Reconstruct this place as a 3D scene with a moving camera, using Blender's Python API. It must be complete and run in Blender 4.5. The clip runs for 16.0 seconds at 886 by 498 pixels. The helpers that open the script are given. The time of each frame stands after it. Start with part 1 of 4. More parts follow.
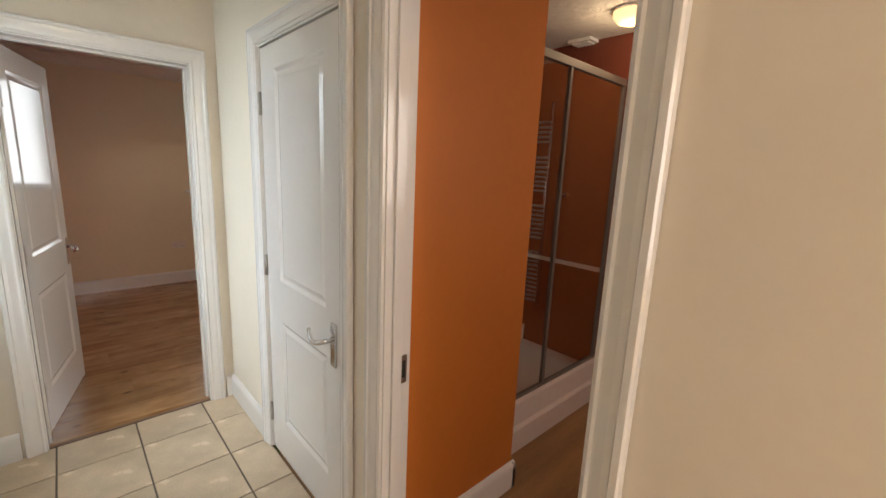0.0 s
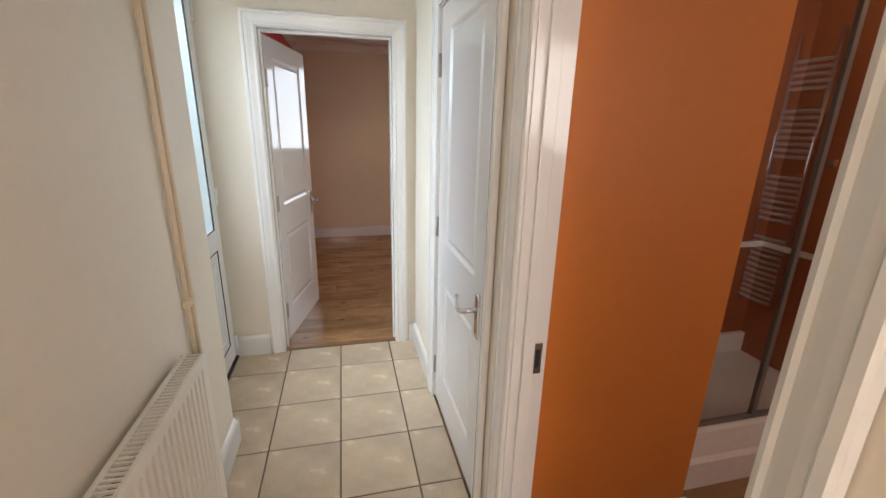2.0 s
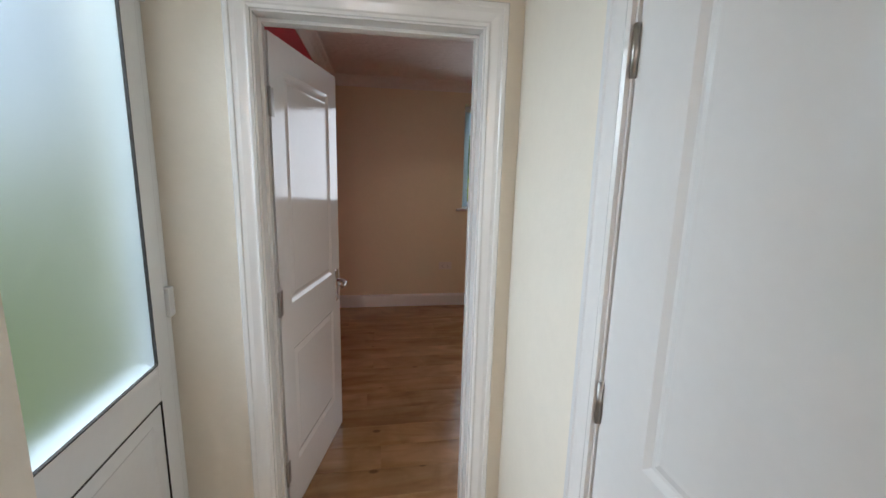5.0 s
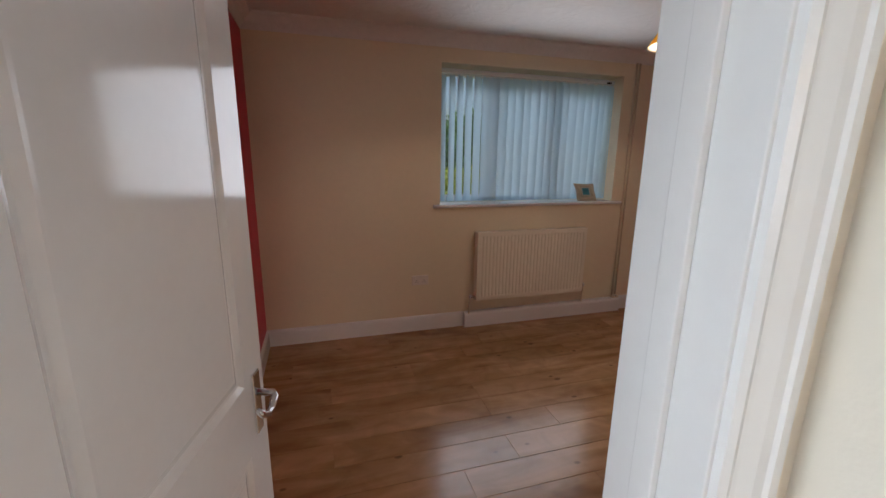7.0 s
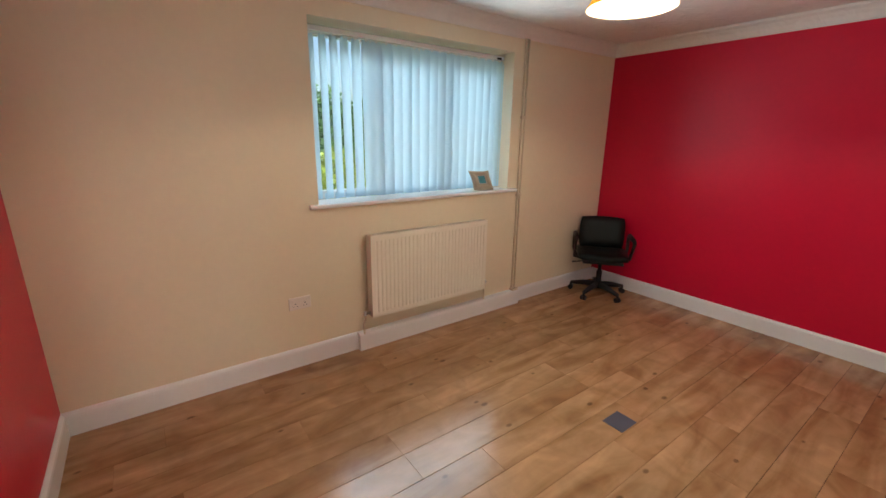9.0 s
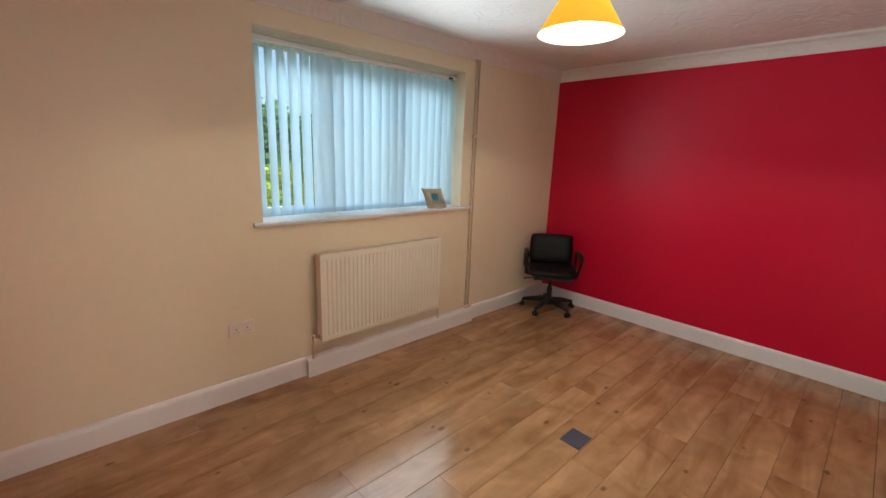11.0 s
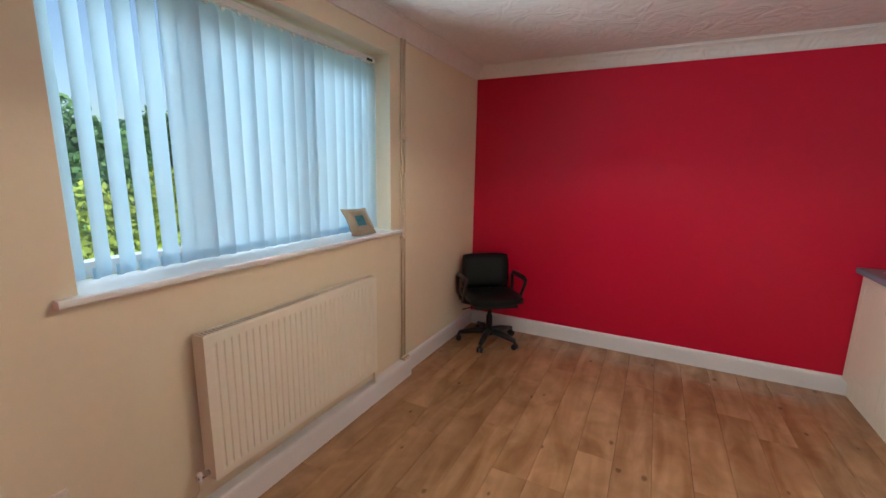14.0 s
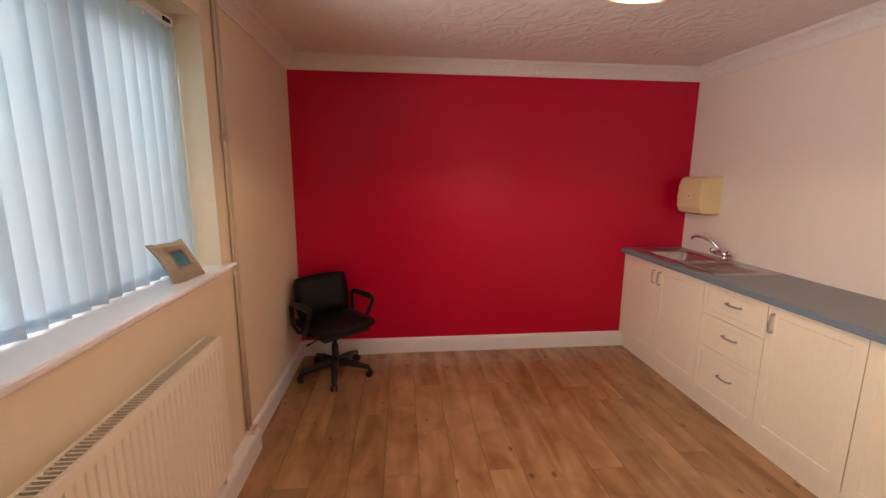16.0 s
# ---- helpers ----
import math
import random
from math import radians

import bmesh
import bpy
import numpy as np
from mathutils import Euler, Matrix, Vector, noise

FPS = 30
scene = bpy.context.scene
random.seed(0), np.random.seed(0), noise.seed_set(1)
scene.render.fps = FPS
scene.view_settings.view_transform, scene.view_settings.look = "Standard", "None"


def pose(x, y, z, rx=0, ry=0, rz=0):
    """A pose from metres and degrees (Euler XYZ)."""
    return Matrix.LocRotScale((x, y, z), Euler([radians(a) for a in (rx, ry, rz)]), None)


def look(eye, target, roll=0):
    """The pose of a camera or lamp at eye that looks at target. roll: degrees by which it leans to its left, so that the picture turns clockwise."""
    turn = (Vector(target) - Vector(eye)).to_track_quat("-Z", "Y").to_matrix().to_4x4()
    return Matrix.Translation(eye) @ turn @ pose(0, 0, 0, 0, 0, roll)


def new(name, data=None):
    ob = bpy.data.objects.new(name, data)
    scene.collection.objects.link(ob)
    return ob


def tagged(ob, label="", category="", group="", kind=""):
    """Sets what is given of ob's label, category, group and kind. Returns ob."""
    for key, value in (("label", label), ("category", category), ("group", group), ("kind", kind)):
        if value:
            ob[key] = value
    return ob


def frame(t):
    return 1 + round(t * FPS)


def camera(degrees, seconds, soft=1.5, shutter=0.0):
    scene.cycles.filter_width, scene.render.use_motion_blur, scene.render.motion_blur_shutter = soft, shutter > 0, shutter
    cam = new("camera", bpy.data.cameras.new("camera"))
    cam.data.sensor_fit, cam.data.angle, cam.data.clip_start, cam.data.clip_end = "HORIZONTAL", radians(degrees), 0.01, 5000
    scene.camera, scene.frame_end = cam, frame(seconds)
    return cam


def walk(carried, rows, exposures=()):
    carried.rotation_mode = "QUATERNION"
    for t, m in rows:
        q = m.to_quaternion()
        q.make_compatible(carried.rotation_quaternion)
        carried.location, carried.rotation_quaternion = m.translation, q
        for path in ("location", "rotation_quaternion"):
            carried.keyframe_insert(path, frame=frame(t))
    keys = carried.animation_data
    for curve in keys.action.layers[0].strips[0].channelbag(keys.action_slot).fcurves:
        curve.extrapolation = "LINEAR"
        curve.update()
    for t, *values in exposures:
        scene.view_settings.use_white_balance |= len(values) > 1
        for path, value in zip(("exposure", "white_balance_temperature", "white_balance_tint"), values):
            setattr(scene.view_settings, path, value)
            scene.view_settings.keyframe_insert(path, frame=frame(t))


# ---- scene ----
cam = camera(94.1, 16.0)
PATH = [
    (0, (0.056, 0.111, 1.486), (1.392, 1.551, 1.107), 2.5),
    (0.5, (0.154, 0.171, 1.509), (1.226, 1.808, 1.096), 2.6),
    (1, (0.254, 0.16, 1.51), (1.074, 1.921, 1.036), 2.3),
    (1.5, (0.296, 0.157, 1.491), (0.902, 1.985, 0.953), 1.8),
    (2, (0.307, 0.146, 1.472), (0.761, 2.011, 0.908), 1.3),
    (2.5, (0.296, 0.172, 1.462), (0.666, 2.064, 0.931), 1.2),
    (3, (0.266, 0.276, 1.482), (0.594, 2.194, 1.019), 1.2),
    (3.5, (0.223, 0.495, 1.499), (0.535, 2.429, 1.097), 1.4),
    (4, (0.234, 0.757, 1.501), (0.539, 2.699, 1.133), 1.4),
    (4.2, (0.251, 0.878, 1.492), (0.56, 2.821, 1.135), 1.4),
    (6.3, (0.257, 2.075, 1.519), (0.639, 3.994, 1.103), 1.4),
    (6.5, (0.241, 2.203, 1.515), (0.674, 4.109, 1.089), 1.6),
    (7, (0.228, 2.514, 1.532), (0.792, 4.379, 1.08), 0.8),
    (7.5, (0.222, 2.765, 1.541), (0.953, 4.564, 1.063), 1.2),
    (8, (0.237, 2.972, 1.557), (1.113, 4.701, 1.063), 1.3),
    (8.5, (0.25, 3.135, 1.562), (1.271, 4.777, 1.05), 1.1),
    (9, (0.282, 3.205, 1.553), (1.423, 4.761, 1.025), 0.9),
    (11.5, (0.313, 3.316, 1.55), (1.671, 4.724, 1.134), 2.4),
    (12, (0.367, 3.401, 1.539), (1.734, 4.815, 1.176), 2.7),
    (12.5, (0.452, 3.526, 1.532), (1.86, 4.904, 1.187), 2.6),
    (13, (0.498, 3.759, 1.518), (1.996, 5.035, 1.159), 2.4),
    (13.5, (0.545, 4.003, 1.515), (2.163, 5.119, 1.146), 1.8),
    (14, (0.625, 4.274, 1.508), (2.374, 5.169, 1.137), 1.0),
    (14.5, (0.64, 4.478, 1.517), (2.495, 5.128, 1.149), 0.4),
    (15, (0.645, 4.69, 1.518), (2.575, 5.073, 1.162), 0.4),
    (15.5, (0.755, 4.842, 1.526), (2.72, 4.943, 1.166), 0.3),
    (16, (0.87, 4.971, 1.552), (2.829, 4.775, 1.196), 0.4),
]
EXPOSURES = [(0, -0.72, 6900, 14), (1.5, -0.55, 6450, 14), (2.5, -0.5, 6350, 14), (4.2, -0.8, 6250, 13), (6.3, -1.2, 6500, 18), (7.0, -0.85, 6500, 18), (7.5, -0.2, 6400, 14),
             (8.2, 0.37, 6250, 8), (9.2, 0.45, 6250, 6), (12.5, 0.4, 6050, 5), (14.0, 0.38, 5900, 6), (14.6, 0.38, 6400, 14), (16, 0.3, 7700, 26)]
walk(cam, [(t, look(e, a, r)) for t, e, a, r in PATH], EXPOSURES)

# ---- light ----
world = bpy.data.worlds.new("sky")
scene.world = world
world.use_nodes = True
wn = world.node_tree
sky = wn.nodes.new("ShaderNodeTexSky")
sky.sky_type = "NISHITA"
sky.sun_disc = False
sky.dust_density = 2.0
sky.sun_elevation, sky.sun_rotation = radians(45), radians(148)
wn.links.new(sky.outputs[0], wn.nodes["Background"].inputs[0])
wn.nodes["Background"].inputs[1].default_value = 0.15


def lamp(name, kind, m, energy, color, **kw):
    data = bpy.data.lights.new(name, kind)
    data.energy, data.color = energy, color
    ob = new(name, data)
    ob.matrix_world = m
    if "size" in kw:
        data.size = kw["size"]
    if "size_y" in kw:
        data.shape, data.size_y = "RECTANGLE", kw["size_y"]
    if "radius" in kw:
        data.shadow_soft_size = kw["radius"]
    if "spread" in kw:
        data.spread = radians(kw["spread"])
    if "angle" in kw:
        data.angle = radians(kw["angle"])
    return ob


lamp("sun", "SUN", look((8, -10, 14), (1, 8, 0)), 4.5, (1, 0.96, 0.9), angle=12)
lamp("window_sky", "AREA", look((2.05, 7.3, 3.75), (2.05, 5.9, 1.6)), 118, (0.80, 0.91, 1.0), size=3.2, size_y=1.6)
lamp("window_daylight", "AREA", look((2.057, 5.845, 1.66), (2.057, 4.0, 1.66)), 19, (0.86, 0.94, 1.0), size=1.6, size_y=1.0, spread=135)
lamp("door_sky", "AREA", look((-1.5, 2.4, 2.2), (-0.4, 2.4, 1.3)), 128, (0.82, 0.93, 1.0), size=1.4, size_y=1.6)
lamp("pendant_bulb", "POINT", pose(2.0, 4.28, 2.13), 68, (1, 0.82, 0.64), radius=0.03)
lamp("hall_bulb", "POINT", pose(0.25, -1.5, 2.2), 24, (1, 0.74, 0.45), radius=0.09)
# added fill from the hall's unseen end; the wall there has no window
lamp("hall_fill_light", "AREA", look((0.2, -2.05, 1.5), (0.2, 0, 1.3)), 23, (0.95, 0.96, 1.0), size=0.75, size_y=1.3)
# added fill that evens out the orange wall; no window stands here
lamp("bathroom_fill_light", "AREA", look((1.9, -0.86, 1.6), (1.7, 1.1, 1.3)), 19, (1.0, 0.95, 0.88), size=0.8, size_y=0.9)
lamp("bathroom_bulb", "POINT", pose(2.3, 1.18, 2.19), 5, (1, 0.78, 0.5), radius=0.05)

# ---- materials ----
def mat(name, color, rough=0.5, metal=0.0, vary=0.06, scale=6.0, bump=0.0, bscale=60.0, spec=0.5, rand=0.0, stretch=(1, 1, 1), fine=0.03):
    m = bpy.data.materials.new(name)
    m.use_nodes = True
    t = m.node_tree
    b = t.nodes["Principled BSDF"]
    b.inputs["Roughness"].default_value, b.inputs["Metallic"].default_value = rough, metal
    b.inputs["Specular IOR Level"].default_value = spec
    tc = t.nodes.new("ShaderNodeTexCoord")
    mp = t.nodes.new("ShaderNodeMapping")
    mp.inputs["Scale"].default_value = stretch
    t.links.new(tc.outputs["Object"], mp.inputs[0])
    n1, n2 = t.nodes.new("ShaderNodeTexNoise"), t.nodes.new("ShaderNodeTexNoise")
    n1.inputs["Scale"].default_value, n1.inputs["Detail"].default_value = scale * 0.35, 4
    n2.inputs["Scale"].default_value, n2.inputs["Detail"].default_value = scale * 9, 3
    for n in (n1, n2):
        t.links.new(mp.outputs[0], n.inputs["Vector"])
    f1, f2 = t.nodes.new("ShaderNodeMapRange"), t.nodes.new("ShaderNodeMapRange")
    for f, n, a in ((f1, n1, vary), (f2, n2, fine)):
        t.links.new(n.outputs["Fac"], f.inputs[0])
        f.inputs[1].default_value, f.inputs[2].default_value = 0.3, 0.7
        f.inputs[3].default_value, f.inputs[4].default_value = 1 - a, 1 + a
    mul = t.nodes.new("ShaderNodeMath")
    mul.operation = "MULTIPLY"
    t.links.new(f1.outputs[0], mul.inputs[0]), t.links.new(f2.outputs[0], mul.inputs[1])
    val = mul.outputs[0]
    if rand:
        oi = t.nodes.new("ShaderNodeObjectInfo")
        f3 = t.nodes.new("ShaderNodeMapRange")
        f3.inputs[3].default_value, f3.inputs[4].default_value = 1 - rand, 1 + rand
        t.links.new(oi.outputs["Random"], f3.inputs[0])
        m2 = t.nodes.new("ShaderNodeMath")
        m2.operation = "MULTIPLY"
        t.links.new(val, m2.inputs[0]), t.links.new(f3.outputs[0], m2.inputs[1])
        val = m2.outputs[0]
    sc = t.nodes.new("ShaderNodeVectorMath")
    sc.operation = "SCALE"
    sc.inputs[0].default_value = color
    t.links.new(val, sc.inputs["Scale"])
    t.links.new(sc.outputs[0], b.inputs["Base Color"])
    r = t.nodes.new("ShaderNodeMapRange")
    t.links.new(n1.outputs["Fac"], r.inputs[0])
    r.inputs[3].default_value, r.inputs[4].default_value = max(0.02, rough - 0.02), min(1, rough + 0.02)
    t.links.new(r.outputs[0], b.inputs["Roughness"])
    if bump:
        nb = t.nodes.new("ShaderNodeTexNoise")
        nb.inputs["Scale"].default_value, nb.inputs["Detail"].default_value = bscale, 5
        t.links.new(mp.outputs[0], nb.inputs["Vector"])
        bp = t.nodes.new("ShaderNodeBump")
        bp.inputs["Strength"].default_value, bp.inputs["Distance"].default_value = bump, 0.004
        t.links.new(nb.outputs["Fac"], bp.inputs["Height"])
        t.links.new(bp.outputs[0], b.inputs["Normal"])
    return m


ROOMCREAM = mat("warm_cream_emulsion", (0.80, 0.70, 0.51), 0.6, vary=0.03, scale=3, bump=0.12, bscale=90, fine=0.012)
CREAM = mat("cream_emulsion", (0.80, 0.735, 0.63), 0.62, vary=0.03, scale=3, bump=0.12, bscale=90, fine=0.012)
PEACH = mat("pale_emulsion", (0.82, 0.73, 0.63), 0.6, vary=0.03, scale=3, bump=0.12, bscale=90, fine=0.012)
RED = mat("red_emulsion", (0.58, 0.003, 0.034), 0.34, spec=0.36, vary=0.03, scale=3, bump=0.15, bscale=70, fine=0.02)
ORANGE = mat("orange_emulsion", (0.56, 0.175, 0.03), 0.55, vary=0.05, scale=3, bump=0.12, bscale=80, fine=0.02)
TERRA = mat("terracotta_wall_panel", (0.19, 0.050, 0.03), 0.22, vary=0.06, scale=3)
GLOSS = mat("white_gloss_paint", (0.81, 0.80, 0.785), 0.1, vary=0.025, scale=4, bump=0.02, bscale=25, fine=0.01, spec=0.65)
UPVC = mat("white_plastic", (0.80, 0.81, 0.80), 0.25, vary=0.02, scale=5, fine=0.01)
RADW = mat("radiator_enamel", (0.84, 0.78, 0.64), 0.3, vary=0.03, scale=5, fine=0.015)
HALLRAD = mat("white_radiator_enamel", (0.82, 0.78, 0.71), 0.28, vary=0.03, scale=5, fine=0.015)
# near-black: shade in holes and gaps put in as colour, also black rubber
DARKGAP = mat("dark_shadow_gap", (0.03, 0.028, 0.025), 0.8)
PIPE = mat("painted_pipe", (0.70, 0.585, 0.42), 0.35, vary=0.06, scale=8)
CHROME = mat("chrome", (0.75, 0.75, 0.76), 0.12, metal=1.0, vary=0.03, scale=20)
STEEL = mat("brushed_steel", (0.55, 0.55, 0.55), 0.28, metal=1.0, vary=0.08, scale=20, stretch=(1, 8, 8))
HINGE = mat("satin_hinge_metal", (0.42, 0.40, 0.37), 0.38, metal=1.0, vary=0.1, scale=30)
SATIN = mat("satin_aluminium", (0.20, 0.17, 0.15), 0.6, metal=0.5, vary=0.05, scale=10)
GROUT = mat("dark_grout", (0.13, 0.10, 0.075), 0.9, vary=0.2, scale=12)
TILE = mat("beige_ceramic", (0.59, 0.475, 0.345), 0.27, vary=0.18, scale=13, rand=0.07, bump=0.08, bscale=40, fine=0.05)
BLACKPL = mat("black_plastic", (0.006, 0.006, 0.0065), 0.45, vary=0.15, scale=12)
LEATHER = mat("black_leatherette", (0.0045, 0.0065, 0.006), 0.36, vary=0.2, scale=14, bump=0.25, bscale=180, spec=0.25)
UNIT = mat("cream_cabinet_vinyl", (0.84, 0.76, 0.58), 0.42, vary=0.03, scale=5, stretch=(1, 1, 0.3), fine=0.02)
WORKTOP = mat("grey_blue_laminate_worktop", (0.19, 0.22, 0.24), 0.35, vary=0.08, scale=8, fine=0.12)
WTEDGE = mat("blue_grey_worktop_edge", (0.16, 0.23, 0.27), 0.35, vary=0.05, scale=8, fine=0.05)
DISP = mat("yellowed_cream_plastic", (0.80, 0.66, 0.36), 0.35, vary=0.04, scale=6)
PLATE = mat("grey_floor_plate", (0.055, 0.055, 0.075), 0.6, vary=0.15, scale=20)
SOCKET = mat("socket_plastic", (0.78, 0.70, 0.62), 0.3, vary=0.02)
BEDM = mat("floor_underlay", (0.10, 0.05, 0.03), 0.9)
VINYL = mat("brown_wood_vinyl", (0.30, 0.16, 0.07), 0.35, vary=0.3, scale=3, stretch=(1, 8, 1), fine=0.1)
TRAY = mat("white_acrylic", (0.70, 0.62, 0.56), 0.25, vary=0.04, scale=4)
SHELL = mat("beige_shell_frame", (0.38, 0.31, 0.22), 0.4, vary=0.2, scale=18, bump=0.3, bscale=80)
PHOTO = mat("teal_photo_print", (0.06, 0.22, 0.27), 0.25, vary=0.35, scale=40)
GRASS = mat("lawn_grass", (0.22, 0.30, 0.06), 0.9, vary=0.3, scale=2, fine=0.3)
LEAF = mat("hedge_leaves", (0.09, 0.19, 0.05), 0.7, vary=0.5, scale=1.5, fine=0.3)
SHRUB = mat("shrub_leaves", (0.34, 0.42, 0.05), 0.7, vary=0.45, scale=3, fine=0.3)
RENDER = mat("outside_render", (0.5, 0.46, 0.4), 0.9, vary=0.1)


def nodes_of(m):
    return m.node_tree, m.node_tree.nodes["Principled BSDF"]


def ceiling_material():
    """White artex with broad trowel swirls."""
    m = mat("white_textured_ceiling", (0.80, 0.77, 0.72), 0.7, vary=0.03, scale=3, fine=0.02)
    t, b = nodes_of(m)
    tc = t.nodes.new("ShaderNodeTexCoord")
    n = t.nodes.new("ShaderNodeTexNoise")
    n.inputs["Scale"].default_value, n.inputs["Detail"].default_value, n.inputs["Distortion"].default_value = 5.5, 4, 2.6
    t.links.new(tc.outputs["Object"], n.inputs["Vector"])
    bp = t.nodes.new("ShaderNodeBump")
    bp.inputs["Strength"].default_value, bp.inputs["Distance"].default_value = 0.6, 0.02
    t.links.new(n.outputs["Fac"], bp.inputs["Height"])
    t.links.new(bp.outputs[0], b.inputs["Normal"])
    return m


def plank_material():
    """Oak-effect laminate: long grain, darker cathedrals, scattered knots, each board of its own tone."""
    m = bpy.data.materials.new("oak_laminate")
    m.use_nodes = True
    t, b = nodes_of(m)
    tc, oi = t.nodes.new("ShaderNodeTexCoord"), t.nodes.new("ShaderNodeObjectInfo")
    off = t.nodes.new("ShaderNodeVectorMath")
    off.operation = "SCALE"
    off.inputs[0].default_value = (37, 19, 7)
    t.links.new(oi.outputs["Random"], off.inputs["Scale"])
    add = t.nodes.new("ShaderNodeVectorMath")
    t.links.new(tc.outputs["Object"], add.inputs[0]), t.links.new(off.outputs[0], add.inputs[1])
    mp = t.nodes.new("ShaderNodeMapping")
    mp.inputs["Scale"].default_value = (0.7, 3.2, 1)
    t.links.new(add.outputs[0], mp.inputs[0])
    g = t.nodes.new("ShaderNodeTexNoise")
    g.inputs["Scale"].default_value, g.inputs["Detail"].default_value, g.inputs["Distortion"].default_value = 2.2, 7, 0.8
    t.links.new(mp.outputs[0], g.inputs["Vector"])
    ramp = t.nodes.new("ShaderNodeValToRGB")
    e = ramp.color_ramp.elements
    e[0].position, e[0].color = 0.30, (0.275, 0.138, 0.056, 1)
    e[1].position, e[1].color = 0.70, (0.50, 0.292, 0.145, 1)
    t.links.new(g.outputs["Fac"], ramp.inputs[0])
    kmap = t.nodes.new("ShaderNodeMapping")
    kmap.inputs["Scale"].default_value = (3.0, 5.0, 0.01)
    t.links.new(add.outputs[0], kmap.inputs[0])
    v = t.nodes.new("ShaderNodeTexVoronoi")
    v.voronoi_dimensions = "2D"
    v.inputs["Scale"].default_value = 1.25
    pick = t.nodes.new("ShaderNodeSeparateColor")
    t.links.new(v.outputs["Color"], pick.inputs[0])
    size = t.nodes.new("ShaderNodeMapRange")
    size.inputs[1].default_value, size.inputs[2].default_value = 0.76, 1.0
    size.inputs[3].default_value, size.inputs[4].default_value = 0.0, 0.06
    t.links.new(pick.outputs[0], size.inputs[0])
    rim = t.nodes.new("ShaderNodeMath")
    rim.operation = "ADD"
    rim.inputs[1].default_value = 0.05
    t.links.new(size.outputs[0], rim.inputs[0])
    t.links.new(kmap.outputs[0], v.inputs["Vector"])
    kr = t.nodes.new("ShaderNodeMapRange")
    few = t.nodes.new("ShaderNodeMapRange")
    few.inputs[1].default_value, few.inputs[2].default_value = 0.78, 0.84
    few.inputs[3].default_value, few.inputs[4].default_value = 1.0, 0.5
    t.links.new(pick.outputs[0], few.inputs[0])
    t.links.new(size.outputs[0], kr.inputs[1]), t.links.new(rim.outputs[0], kr.inputs[2])
    t.links.new(few.outputs[0], kr.inputs[3])
    kr.inputs[4].default_value = 1.0
    t.links.new(v.outputs["Distance"], kr.inputs[0])
    tone = t.nodes.new("ShaderNodeMapRange")
    tone.inputs[3].default_value, tone.inputs[4].default_value = 0.94, 1.07
    t.links.new(oi.outputs["Random"], tone.inputs[0])
    mm = t.nodes.new("ShaderNodeMath")
    mm.operation = "MULTIPLY"
    t.links.new(kr.outputs[0], mm.inputs[0]), t.links.new(tone.outputs[0], mm.inputs[1])
    blotch = t.nodes.new("ShaderNodeTexNoise")
    blotch.inputs["Scale"].default_value, blotch.inputs["Detail"].default_value, blotch.inputs["Distortion"].default_value = 5.0, 5, 1.2
    t.links.new(add.outputs[0], blotch.inputs["Vector"])
    bl = t.nodes.new("ShaderNodeMapRange")
    bl.inputs[1].default_value, bl.inputs[2].default_value = 0.3, 0.7
    bl.inputs[3].default_value, bl.inputs[4].default_value = 0.83, 1.12
    t.links.new(blotch.outputs["Fac"], bl.inputs[0])
    mb = t.nodes.new("ShaderNodeMath")
    mb.operation = "MULTIPLY"
    t.links.new(mm.outputs[0], mb.inputs[0]), t.links.new(bl.outputs[0], mb.inputs[1])
    sc = t.nodes.new("ShaderNodeVectorMath")
    sc.operation = "SCALE"
    t.links.new(ramp.outputs[0], sc.inputs[0]), t.links.new(mb.outputs[0], sc.inputs["Scale"])
    t.links.new(sc.outputs[0], b.inputs["Base Color"])
    rr = t.nodes.new("ShaderNodeMapRange")
    rr.inputs[3].default_value, rr.inputs[4].default_value = 0.16, 0.24
    t.links.new(g.outputs["Fac"], rr.inputs[0])
    t.links.new(rr.outputs[0], b.inputs["Roughness"])
    b.inputs["Specular IOR Level"].default_value = 0.6
    bp = t.nodes.new("ShaderNodeBump")
    bp.inputs["Strength"].default_value, bp.inputs["Distance"].default_value = 0.08, 0.002
    t.links.new(g.outputs["Fac"], bp.inputs["Height"])
    t.links.new(bp.outputs[0], b.inputs["Normal"])
    return m


